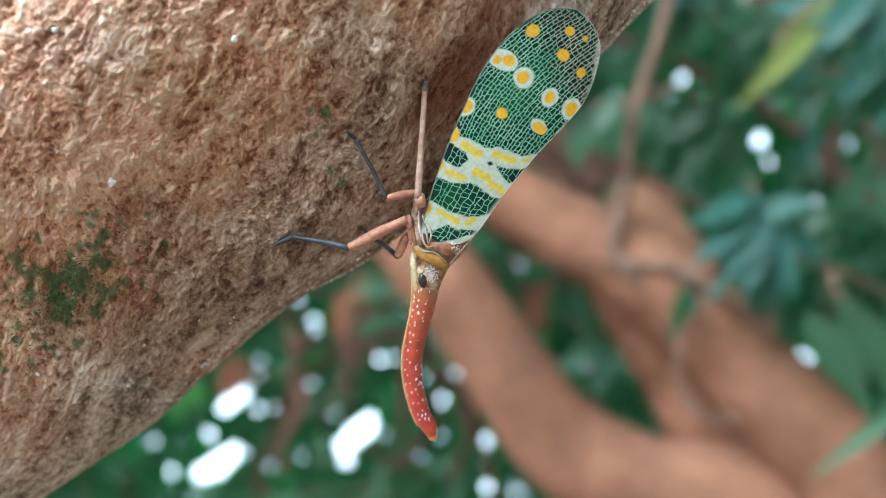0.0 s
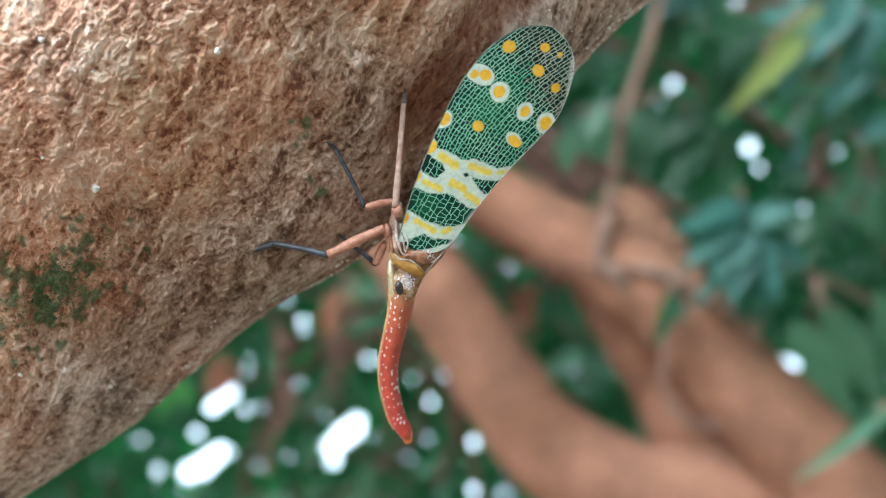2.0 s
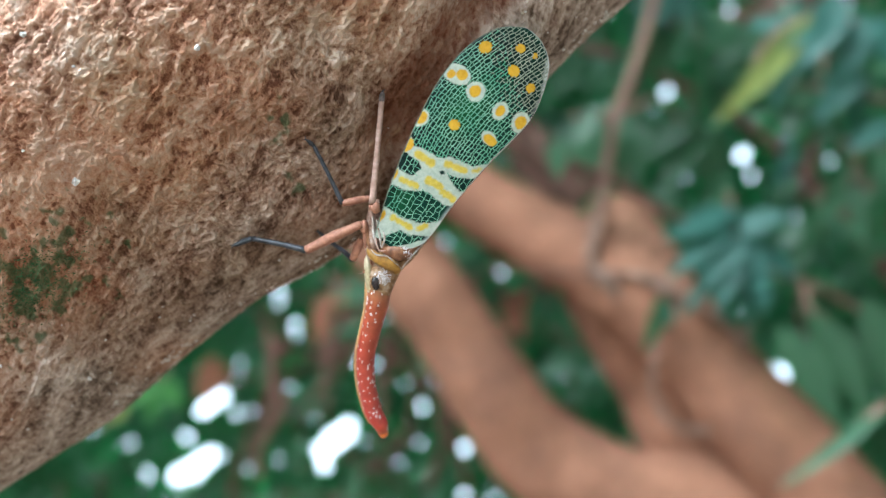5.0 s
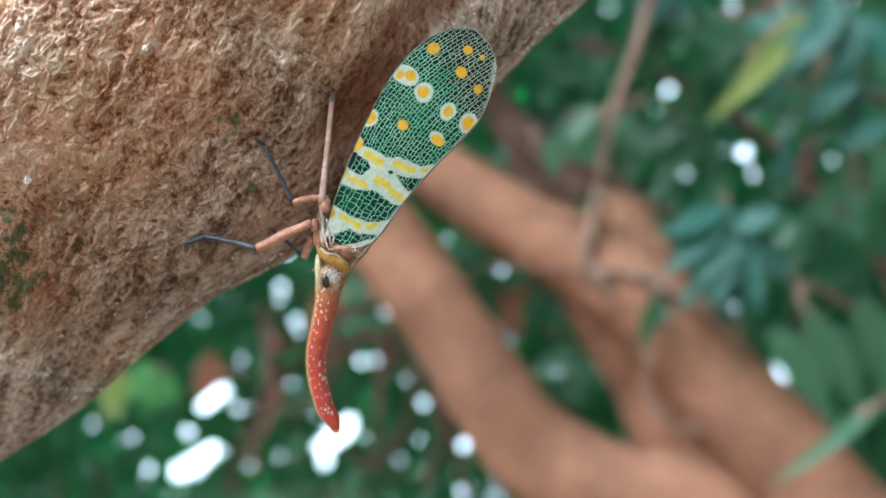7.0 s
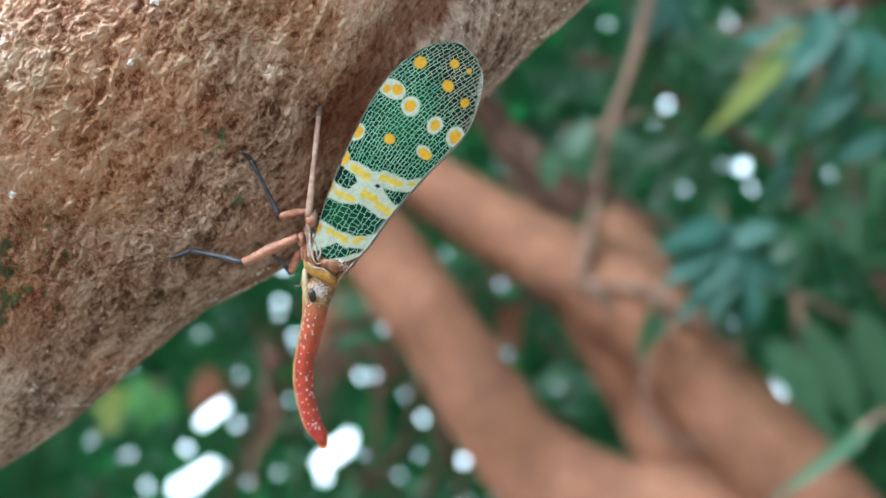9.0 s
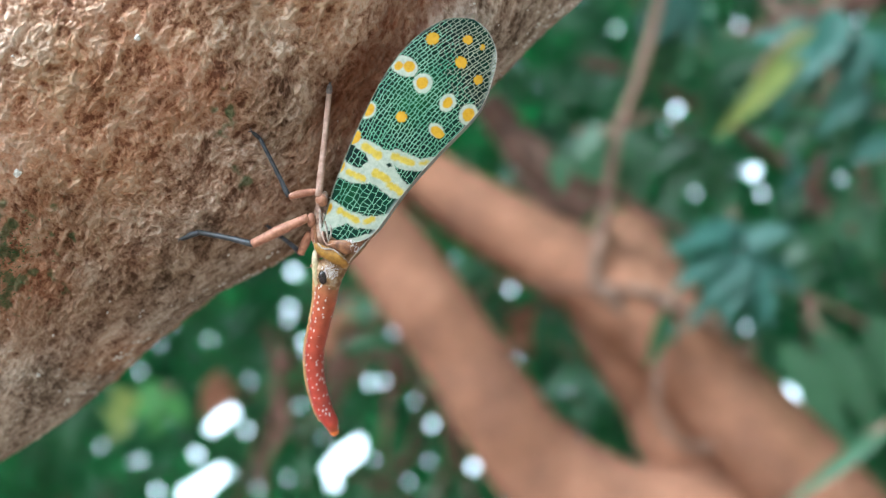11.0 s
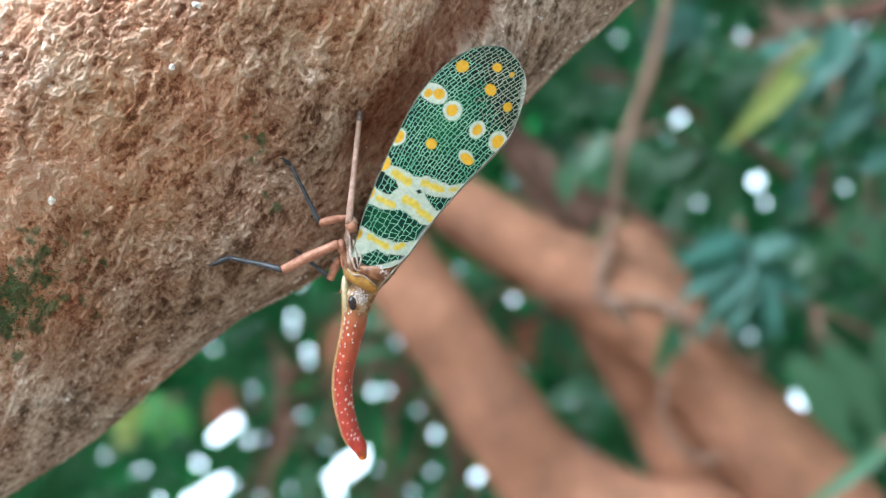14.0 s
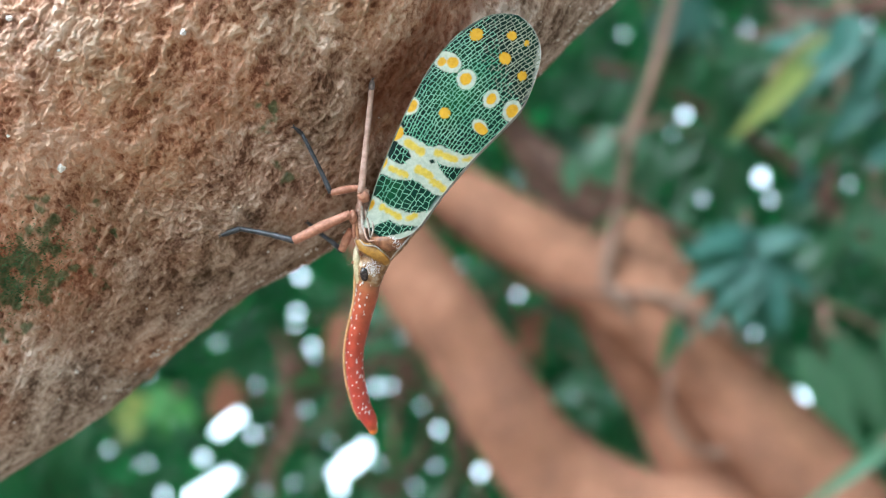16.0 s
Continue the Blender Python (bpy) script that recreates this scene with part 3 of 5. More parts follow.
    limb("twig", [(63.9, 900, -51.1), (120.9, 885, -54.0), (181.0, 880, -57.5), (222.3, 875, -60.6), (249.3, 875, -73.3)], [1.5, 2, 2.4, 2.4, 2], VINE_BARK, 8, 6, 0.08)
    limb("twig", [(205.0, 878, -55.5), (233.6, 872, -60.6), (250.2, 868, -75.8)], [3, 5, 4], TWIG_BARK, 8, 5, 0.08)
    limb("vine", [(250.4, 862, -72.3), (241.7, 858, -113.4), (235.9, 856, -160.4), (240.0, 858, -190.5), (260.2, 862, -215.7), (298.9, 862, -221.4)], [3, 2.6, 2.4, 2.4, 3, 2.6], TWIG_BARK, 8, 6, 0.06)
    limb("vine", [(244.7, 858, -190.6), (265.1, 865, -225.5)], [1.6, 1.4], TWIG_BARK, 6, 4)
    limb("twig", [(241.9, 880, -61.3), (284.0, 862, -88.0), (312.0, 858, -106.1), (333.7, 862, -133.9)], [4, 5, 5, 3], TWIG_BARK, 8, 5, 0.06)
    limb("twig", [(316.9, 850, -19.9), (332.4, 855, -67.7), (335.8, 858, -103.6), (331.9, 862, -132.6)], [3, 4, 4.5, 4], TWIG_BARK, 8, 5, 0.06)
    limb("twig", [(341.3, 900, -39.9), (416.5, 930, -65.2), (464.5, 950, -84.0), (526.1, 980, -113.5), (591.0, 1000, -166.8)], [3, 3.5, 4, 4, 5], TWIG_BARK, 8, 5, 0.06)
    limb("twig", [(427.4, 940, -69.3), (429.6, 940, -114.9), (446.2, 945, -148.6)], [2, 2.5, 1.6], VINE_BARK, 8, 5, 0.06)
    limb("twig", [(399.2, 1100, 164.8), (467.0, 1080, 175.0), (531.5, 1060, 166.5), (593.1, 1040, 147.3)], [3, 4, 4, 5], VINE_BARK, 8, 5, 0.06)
    # dark, tangled hanging twigs beyond the limbs
    for k, pts in enumerate((
        [(-426.7, 1750, -622.2), (-385.4, 1740, -499.1), (-330.4, 1720, -363.5), (-254.7, 1700, -302.1), (-146.9, 1690, -255.9), (-63.6, 1680, -209.8)],
        [(-455.9, 1700, -356.4), (-372.8, 1700, -322.9), (-266.4, 1700, -301.8)],
        [(-325.8, 1650, -234.3), (-235.0, 1650, -259.2), (-155.0, 1650, -255.3), (-73.4, 1640, -204.5)],
        [(-247.6, 1600, -145.7), (-148.0, 1600, -145.8), (-25.8, 1590, -138.8)],
        [(-109.0, 1700, -105.4), (-169.2, 1690, -208.7), (-217.0, 1690, -254.4), (-266.7, 1700, -313.6)],
        [(56.4, 1500, -231.4), (28.3, 1500, -324.2), (62.3, 1500, -428.8), (90.8, 1500, -543.6)],
        [(16.0, 1560, -218.1), (50.3, 1560, -370.0), (9.9, 1560, -487.9), (-2.7, 1560, -563.2)],
        [(-9.6, 1620, -394.1), (-67.2, 1620, -460.0), (-169.8, 1620, -536.2), (-215.9, 1620, -591.2)],
        [(-163.9, 1580, -446.5), (-77.1, 1580, -475.8), (-34.2, 1580, -515.0)],
        [(-366.4, 1550, -517.0), (-269.8, 1550, -512.7), (-162.7, 1550, -521.6), (-77.0, 1550, -527.8)],
        [(106.5, 1450, -144.6), (157.1, 1450, -125.7), (229.3, 1460, -107.9)],
        [(204.7, 1500, -99.8), (254.0, 1500, -215.1), (267.2, 1500, -319.3), (291.3, 1500, -402.9)],
        [(120.8, 1480, -65.9), (149.2, 1480, -169.0), (178.5, 1480, -231.1)],
        [(548.3, 1200, 27.7), (567.3, 1210, 111.3), (561.4, 1220, 205.4)],
        [(-671.3, 1700, -516.2), (-660.6, 1700, -563.5), (-697.5, 1700, -633.3)],
        [(-709.6, 1600, -495.1), (-699.5, 1600, -539.7), (-734.0, 1600, -594.2)],
    )):
        r = (9, 6, 5, 4, 6, 8, 7, 5, 4, 4, 6, 6, 4, 7, 5, 5)[k]
        limb("vine", pts, [r, r * 0.9, r * 0.7], VINE_BARK, 8, 6, 0.1, seed=20 + k)
    return tree, limb


def build_sprigs(tree):
    """The leaves near enough to tell apart, each on its sprig of the forked tree."""

    def sprig(stem, leaves, mat, label):
        body = child("sprig", tube("sprig", stem, [3, 2.4, 1.6], TWIG_BARK, 7, 5), tree, label)
        for tail, tip, width, *more in leaves:
            a, b = Vector(tail), Vector(tip)
            up = Vector((-0.25, -0.8, 0.55)) if not more else Vector(more[0])
            one_leaf(body, mat if len(more) < 2 else more[1], a, b - a, up, (b - a).length, width, fold=0.3, droop=0.07, curl=0.06)

    sprig([(312.1, 850, 27.2), (315.3, 848, -2.3), (321.0, 846, -31.7)], [
        ((316.1, 846, 12.3), (237.7, 830, -15.0), 30), ((314.7, 846, 0.7), (241.4, 826, -52.2), 32), ((321.2, 846, -20.0), (256.2, 840, -94.0), 24),
        ((319.0, 840, -16.9), (273.5, 820, -63.9), 30), ((319.1, 840, -11.1), (363.1, 820, 7.8), 30), ((321.9, 840, -19.9), (285.4, 815, -86.4), 26),
        ((327.7, 840, -17.1), (336.0, 815, -93.2), 26), ((330.6, 840, -17.2), (321.7, 830, -111.7), 22), ((331.5, 842, -14.3), (370.6, 825, -60.8), 28),
        ((328.8, 842, -2.6), (273.7, 860, 10.7), 26), ((326.6, 845, -25.9), (303.0, 850, -113.8), 22)], LEAF_BLUE, "drooping sprig of blue-green leaves")
    sprig([(291.6, 760, 113.5), (309.7, 750, 163.4), (359.8, 745, 192.1)], [
        ((344.1, 745, 182.1), (256.1, 735, 90.0), 26, (0.2, -0.9, 0.3), LEAF_YELLOW), ((325.3, 750, 168.2), (311.3, 745, 100.4), 28), ((332.8, 755, 174.5), (297.0, 770, 184.2), 24),
        ((350.7, 748, 185.3), (318.2, 740, 155.8), 24), ((338.1, 755, 174.3), (354.9, 760, 122.6), 30)], LEAF_BLUE, "sprig with one long yellow-green leaf")
    sprig([(343.3, 720, 210.6), (360.1, 715, 179.0), (389.3, 715, 158.6)], [
        ((360.2, 715, 184.0), (317.2, 710, 132.0), 30), ((370.0, 715, 178.8), (356.2, 710, 118.9), 34), ((379.7, 715, 173.7), (399.9, 700, 130.6), 34),
        ((350.5, 715, 194.1), (339.6, 705, 142.7), 30), ((386.2, 718, 169.3), (342.9, 725, 86.7), 26), ((421.6, 740, 86.9), (377.6, 745, 65.3), 26)], LEAF_BLUE, "sprig of pale blue-green leaves")
    sprig([(378.4, 820, -66.3), (382.3, 815, -88.6), (401.0, 810, -99.7)], [
        ((343.3, 800, -105.6), (394.7, 780, -196.1), 40), ((379.2, 805, -93.1), (432.6, 790, -196.6), 40), ((445.9, 830, -80.0), (472.0, 820, -193.3), 40)], LEAF_DARK, "large dark green leaves on a twig")
    sprig([(411.9, 690, -143.9), (387.7, 690, -157.6), (368.4, 690, -169.1)], [
        ((387.7, 690, -160.0), (289.1, 675, -217.6), 13)], LEAF_DARK, "arching green leaf before the limb")
    sprig([(251.2, 860, -60.3), (247.4, 858, -71.9), (243.7, 856, -80.6)], [
        ((245.2, 855, -77.6), (223.5, 845, -135.9), 22, (0.3, -0.9, 0.2), LEAF_DARK), ((249.2, 855, -83.6), (251.2, 850, -112.6), 12)], LEAF_BLUE, "small hanging green leaf")
    sprig([(118.7, 880.0, 94.8), (127.1, 880.0, 66.9), (147.3, 876.0, 73.1)], [
        ((139.2, 872.0, 87.5), (135.4, 868.0, 43.5), 26), ((179.7, 872.0, 118.6), (151.4, 866.0, 77.9), 24), ((179.3, 905.0, 114.2), (179.9, 890.0, 48.4), 32), ((214.7, 915.0, 122.6), (203.8, 900.0, 43.5), 32), ((239.3, 925.0, 108.5), (220.6, 905.0, 27.5), 28), ((171.7, 930.0, 108.3), (172.4, 920.0, 45.4), 26)], LEAF_DARK, "large dark green leaves hanging from a twig")
    sprig([(208.5, 1400, -180.8), (265.7, 1400, -220.8), (332.6, 1400, -261.1)], [
        ((264.8, 1395, -220.0), (174.9, 1380, -263.4), 46), ((274.3, 1395, -225.1), (298.1, 1380, -304.4), 40), ((293.3, 1395, -240.0), (231.3, 1380, -302.9), 36), ((302.0, 1390, -229.7), (346.7, 1380, -267.3), 36)], LEAF_DARK, "dark leaves behind the fork")
    sprig([(321.8, 1150, 174.4), (360.7, 1150, 133.8), (383.9, 1150, 101.4)], [
        ((369.0, 1150, 149.5), (297.4, 1140, 86.6), 50), ((384.6, 1150, 133.2), (316.0, 1140, 38.9), 54), ((384.4, 1150, 125.3), (402.6, 1140, 29.0), 46),
        ((302.4, 1150, 192.4), (209.0, 1140, 191.2), 40), ((298.0, 1150, 175.0), (238.8, 1140, 111.6), 40), ((301.0, 1160, 196.6), (277.8, 1140, 94.9), 36),
        ((382.5, 1160, 246.9), (283.1, 1150, 223.1), 50), ((374.6, 1160, 255.1), (442.8, 1150, 243.3), 44)], LEAF_DARK, "dark green leaves high behind")
    sprig([(631.3, 1300, 256.6), (604.8, 1300, 221.3), (578.4, 1300, 199.3)], [
        ((596.0, 1300, 212.5), (543.3, 1290, 123.4), 60), ((591.6, 1300, 208.1), (595.8, 1290, 114.6), 60), ((587.2, 1300, 216.9), (521.4, 1290, 202.1), 50), ((613.6, 1300, 230.1), (626.4, 1290, 132.1), 56)], LEAF_DARK, "drooping dark green leaves")
    sprig([(-148.1, 1500, -91.8), (-159.2, 1500, -122.7), (-191.2, 1500, -163.5)], [
        ((-137.9, 1500, -102.4), (-159.1, 1490, -168.3), 26, (0, -1, 0.2), LEAF_DEAD), ((-180.4, 1500, -143.0), (-199.6, 1490, -224.1), 36, (0, -1, 0.2), LEAF_DEAD), ((-164.5, 1500, -127.8), (-211.0, 1490, -182.6), 30, (0, -1, 0.2), LEAF_DEAD)], LEAF_DEAD, "withered reddish leaves")
    sprig([(-394.1, 1600, -258.7), (-405.6, 1600, -275.0), (-417.0, 1600, -291.4)], [
        ((-405.2, 1600, -258.4), (-443.2, 1590, -343.9), 40, (0, -1, 0.2), LEAF_DEAD), ((-383.4, 1600, -275.5), (-424.5, 1590, -344.3), 36, (0, -1, 0.2), LEAF_DEAD)], LEAF_DEAD, "withered reddish leaves")
    sprig([(181.1, 1480, -118.5), (160.1, 1480, -138.5), (138.9, 1480, -168.8)], [
        ((191.1, 1480, -129.0), (116.7, 1470, -207.8), 60, (0, -1, 0.2), LEAF_DEAD), ((180.6, 1480, -139.0), (167.4, 1470, -219.2), 50, (0, -1, 0.2), LEAF_DEAD)], LEAF_DEAD, "withered brown leaves")
    sprig([(-394.1, 1280, -224.8), (-415.8, 1280, -246.5), (-433.2, 1280, -263.9)], [
        ((-407.1, 1280, -235.3), (-459.9, 1270, -276.5), 36, (0, -1, 0.3)), ((-402.8, 1280, -238.7), (-429.8, 1270, -304.9), 34, (0, -1, 0.3)), ((-411.5, 1280, -229.2), (-449.6, 1270, -238.6), 30, (0, -1, 0.3)), ((-398.5, 1280, -242.2), (-378.1, 1270, -287.7), 28, (0, -1, 0.3))], LEAF_LIME, "fresh green leaves beside the trunk")
    sprig([(-483.5, 1300, -269.4), (-493.1, 1300, -296.2), (-502.8, 1300, -323.0)], [
        ((-447.6, 1300, -270.3), (-496.9, 1290, -231.3), 34, (0, -1, 0.2), LEAF_YELLOW), ((-456.8, 1300, -279.1), (-511.1, 1290, -266.7), 34, (0, -1, 0.2), LEAF_YELLOW), ((-466.0, 1300, -287.8), (-498.5, 1290, -302.7), 30, (0, -1, 0.2), LEAF_YELLOW)], LEAF_YELLOW, "yellowing leaves beside the trunk")


def build_hanging_roots(tree):
    """A curtain of thin reddish aerial roots and dead twigs beyond the lower limb, clear of the openings."""
    rng = random.Random(77)
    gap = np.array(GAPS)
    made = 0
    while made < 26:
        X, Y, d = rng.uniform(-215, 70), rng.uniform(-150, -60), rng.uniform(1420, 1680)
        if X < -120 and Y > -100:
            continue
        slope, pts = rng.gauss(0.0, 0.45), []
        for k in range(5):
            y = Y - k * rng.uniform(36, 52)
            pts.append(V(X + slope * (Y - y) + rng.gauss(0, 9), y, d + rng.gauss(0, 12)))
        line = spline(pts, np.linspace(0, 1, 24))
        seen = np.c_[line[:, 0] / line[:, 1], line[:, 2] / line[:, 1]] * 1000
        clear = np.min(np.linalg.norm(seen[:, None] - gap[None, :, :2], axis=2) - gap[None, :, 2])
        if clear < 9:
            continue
        r = rng.uniform(4, 9)
        child("aerial_root", tube("aerial_root", pts, [r, r * 0.9, r * 0.7, r * 0.5], ROOT_SKIN, 8, 6, 0.12, seed=made), tree, "thin reddish brown aerial root")
        made += 1


def build_shade(tree):
    """Leaves added to the forked tree on the sunny side, unseen above the view, to shade its upper limbs."""
    rng = random.Random(61)
    verts, faces = [], []
    mid = BASE.inverted() @ Vector((-0.14, 0.58, 2.60)) * 1000
    made = 0
    while made < 260:
        q = mid + Vector((rng.gauss(0, 130), rng.gauss(0, 130), rng.gauss(0, 110)))
        if q.z < 0.42 * q.y + 40:
            continue
        out = Vector((rng.gauss(0, 1), rng.gauss(0, 1), rng.gauss(0.2, 0.7))).normalized()
        L = rng.uniform(80, 130)
        leaf_geometry(verts, faces, q, out, Vector((rng.gauss(-0.4, 0.3), rng.gauss(-0.4, 0.3), 0.8)), L, L * rng.uniform(0.34, 0.42), 0.25, 0.15, 0.0, 5)
        made += 1
    child("crown", mesh_from("crown", W_np(verts), faces, LEAF_DARK), tree, "unseen dark green leaves added to shade the limbs", "stuff")
    # an unseen bough, added to carry the shading leaves
    child("bough", tube("bough", [(-198.6, 980, 234.0), (-230.0, 1000, 420.0), (-200.0, 980, 620.0), tuple(mid)], [36, 28, 20, 8], LIMB_BARK, 14, 8, 0.08), tree)


def build_hanging_leaves(tree):
    """Drooping sprigs of large leaves that hang before the boughs, clear of the openings."""
    rng = random.Random(52)
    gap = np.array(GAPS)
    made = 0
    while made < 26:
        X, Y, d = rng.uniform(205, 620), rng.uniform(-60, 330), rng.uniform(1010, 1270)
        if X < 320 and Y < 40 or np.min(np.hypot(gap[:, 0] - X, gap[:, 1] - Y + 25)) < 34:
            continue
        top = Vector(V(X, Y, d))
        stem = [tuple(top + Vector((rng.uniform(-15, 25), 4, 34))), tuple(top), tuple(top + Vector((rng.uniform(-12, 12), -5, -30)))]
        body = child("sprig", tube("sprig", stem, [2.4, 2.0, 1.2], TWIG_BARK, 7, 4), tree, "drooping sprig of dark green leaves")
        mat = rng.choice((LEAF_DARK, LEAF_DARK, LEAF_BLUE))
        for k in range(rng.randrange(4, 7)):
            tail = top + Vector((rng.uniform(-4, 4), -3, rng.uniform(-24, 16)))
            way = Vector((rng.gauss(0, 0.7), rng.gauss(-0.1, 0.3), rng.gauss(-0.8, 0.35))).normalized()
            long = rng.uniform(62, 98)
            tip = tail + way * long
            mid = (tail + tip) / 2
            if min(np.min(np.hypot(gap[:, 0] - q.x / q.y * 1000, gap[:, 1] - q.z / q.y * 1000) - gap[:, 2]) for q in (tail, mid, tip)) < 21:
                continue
            one_leaf(body, mat, tail, way, Vector((rng.gauss(0, 0.4), -0.8, 0.5)), long, long * rng.uniform(0.3, 0.4), fold=0.3, droop=0.1, curl=rng.uniform(-0.08, 0.08))
        made += 1


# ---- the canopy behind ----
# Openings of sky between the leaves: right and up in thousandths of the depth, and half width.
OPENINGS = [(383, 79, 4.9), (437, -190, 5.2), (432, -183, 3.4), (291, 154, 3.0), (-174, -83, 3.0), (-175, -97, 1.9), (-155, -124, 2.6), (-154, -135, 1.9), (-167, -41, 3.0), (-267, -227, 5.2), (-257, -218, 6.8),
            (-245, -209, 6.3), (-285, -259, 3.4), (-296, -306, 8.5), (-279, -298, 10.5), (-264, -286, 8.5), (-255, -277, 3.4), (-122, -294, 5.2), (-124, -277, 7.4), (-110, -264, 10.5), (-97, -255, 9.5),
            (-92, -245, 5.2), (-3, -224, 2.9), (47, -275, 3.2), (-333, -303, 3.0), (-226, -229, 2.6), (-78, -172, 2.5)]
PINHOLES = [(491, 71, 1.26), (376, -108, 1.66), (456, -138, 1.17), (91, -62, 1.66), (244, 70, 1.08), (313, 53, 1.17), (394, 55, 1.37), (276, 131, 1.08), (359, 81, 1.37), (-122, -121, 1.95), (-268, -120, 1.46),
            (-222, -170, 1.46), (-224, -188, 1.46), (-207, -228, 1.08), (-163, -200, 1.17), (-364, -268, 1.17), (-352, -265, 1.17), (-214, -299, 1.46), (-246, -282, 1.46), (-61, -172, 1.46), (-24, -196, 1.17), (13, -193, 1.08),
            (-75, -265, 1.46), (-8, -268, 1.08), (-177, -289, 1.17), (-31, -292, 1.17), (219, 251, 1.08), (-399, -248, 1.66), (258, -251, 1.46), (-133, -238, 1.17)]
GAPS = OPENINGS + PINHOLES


def build_canopy():
    """Three trees' foliage, near to far, with sky in its openings."""
    rng = random.Random(21)
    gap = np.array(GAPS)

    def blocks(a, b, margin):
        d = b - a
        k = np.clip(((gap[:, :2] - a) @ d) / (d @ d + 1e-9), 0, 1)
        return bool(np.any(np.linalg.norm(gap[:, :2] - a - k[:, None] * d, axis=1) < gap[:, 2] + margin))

    spec = (("near", 1350, 1900, 3600, (75, 120), 9, LEAF_DARK, (0.26, 0.38)), ("middle", 2200, 3400, 7600, (100, 160), 3.5, LEAF_FAR, (0.26, 0.38)), ("far", 4500, 8000, 17500, (150, 260), 0, LEAF_FAR, (0.36, 0.5)))
    for name, d0, d1, count, size, shut, mat, girth in spec:
        verts, faces = [], []
        made = 0
        while made < count:
            d = rng.uniform(d0, d1)
            X, Y = rng.uniform(-720, 760), rng.uniform(-480, 520)
            # the rest lie above the view, added unseen to shade the limbs below
            if made > 0.72 * count and name != "far":
                X, Y = rng.uniform(-1100, 1100), 480 + 1500 * rng.random() ** 1.3
            if name == "near" and Y < 480:
                # sparser in front of the lower openings, thick to the right and above
                if fbm(np.array([[X / 160, Y / 160, d / 900]]), 2, 7)[0] < -0.15 + (0.35 if X < -40 else 0.0):
                    continue
            L = rng.uniform(*size)
            x, y, z = V(X, Y, d)
            out = Vector((rng.gauss(0, 1), rng.gauss(0, 0.6), rng.gauss(-0.5, 0.7))).normalized()
            mid = Vector((x, y, z)) + out * L * 0.5
            wide = L * rng.uniform(*girth)
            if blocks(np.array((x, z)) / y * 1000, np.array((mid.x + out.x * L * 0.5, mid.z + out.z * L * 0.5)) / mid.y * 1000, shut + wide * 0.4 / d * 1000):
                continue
            up = Vector((rng.gauss(0, 0.6), rng.gauss(-0.5, 0.5), rng.gauss(0.8, 0.5)))
            leaf_geometry(verts, faces, (x, y, z), out, up, L, wide, rng.uniform(0.15, 0.5), rng.uniform(0.05, 0.35), rng.uniform(-0.1, 0.1), 6 if name == "near" else 4)
            made += 1
        # small outer leaves that leave only pinholes of sky; the outermost take a brighter green, standing for light
        # from behind
        lit_verts, lit_faces = [], []
        for k in range(30000 if name == "far" else 0):
            g = rng.choice(GAPS)
            is_lit = k % 3 > 0
            d, L = rng.uniform(8650, 9000) if is_lit else rng.uniform(d0, d1), rng.uniform(60, 120)
            x, y, z = V(g[0] + rng.gauss(0, 15), g[1] + rng.gauss(0, 15), d)
            out = Vector((rng.gauss(0, 1), rng.gauss(0, 0.4), rng.gauss(0, 1))).normalized()
            end = Vector((x, y, z)) + out * L
            wide = L * rng.uniform(*girth)
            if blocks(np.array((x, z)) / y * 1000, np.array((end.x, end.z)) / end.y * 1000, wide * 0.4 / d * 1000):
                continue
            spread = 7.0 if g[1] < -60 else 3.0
            if not is_lit and blocks(np.array((x, z)) / y * 1000, np.array((end.x, end.z)) / end.y * 1000, spread + wide * 0.4 / d * 1000) and rng.random() < 0.7:
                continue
            bag = (lit_verts, lit_faces) if is_lit else (verts, faces)
            leaf_geometry(*bag, (x, y, z), out, (rng.gauss(0, 0.3), -1, rng.gauss(0, 0.3)), L, wide, 0.1, 0.05, 0.0, 4)
        # the thick inner foliage, which closes all but the openings
        for k in range(15000 if name == "far" else 0):
            d, L = rng.uniform(7000, 8600), rng.uniform(190, 300)
            X, Y = rng.uniform(-720, 760), rng.uniform(-480, 520)
            if X < 150 and Y < -60 and rng.random() < 0.4:
                continue
            x, y, z = V(X, Y, d)
            out = Vector((rng.gauss(0, 1), rng.gauss(0, 0.3), rng.gauss(-0.3, 0.8))).normalized()
            end = Vector((x, y, z)) + out * L
            wide = L * rng.uniform(0.4, 0.55)
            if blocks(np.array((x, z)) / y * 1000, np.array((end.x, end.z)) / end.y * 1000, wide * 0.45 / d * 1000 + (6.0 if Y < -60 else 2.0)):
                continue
            leaf_geometry(verts, faces, (x, y, z), out, (rng.gauss(0, 0.4), -1, rng.gauss(0.3, 0.4)), L, wide, 0.15, 0.1, 0.0, 4)
        # a stem outside the openings, whose boughs reach into the crown
        side, depth = {"near": (-1.25, 1.75), "middle": (2.0, 3.0), "far": (-4.0, 6.6)}[name]
        tree = thing("background_tree", (side, depth, 0.0), "leafy tree with dense dark green foliage, " + name + " behind the limbs", "tree", "background trees")
        child("crown", mesh_from("crown", W_np(verts), faces, mat), tree, kind="stuff")
        if lit_verts:
            child("lit_leaves", mesh_from("lit_leaves", W_np(lit_verts), lit_faces, LEAF_LIME), tree, "leaves in a brighter green for light from behind", "stuff")
        back = BASE.inverted()

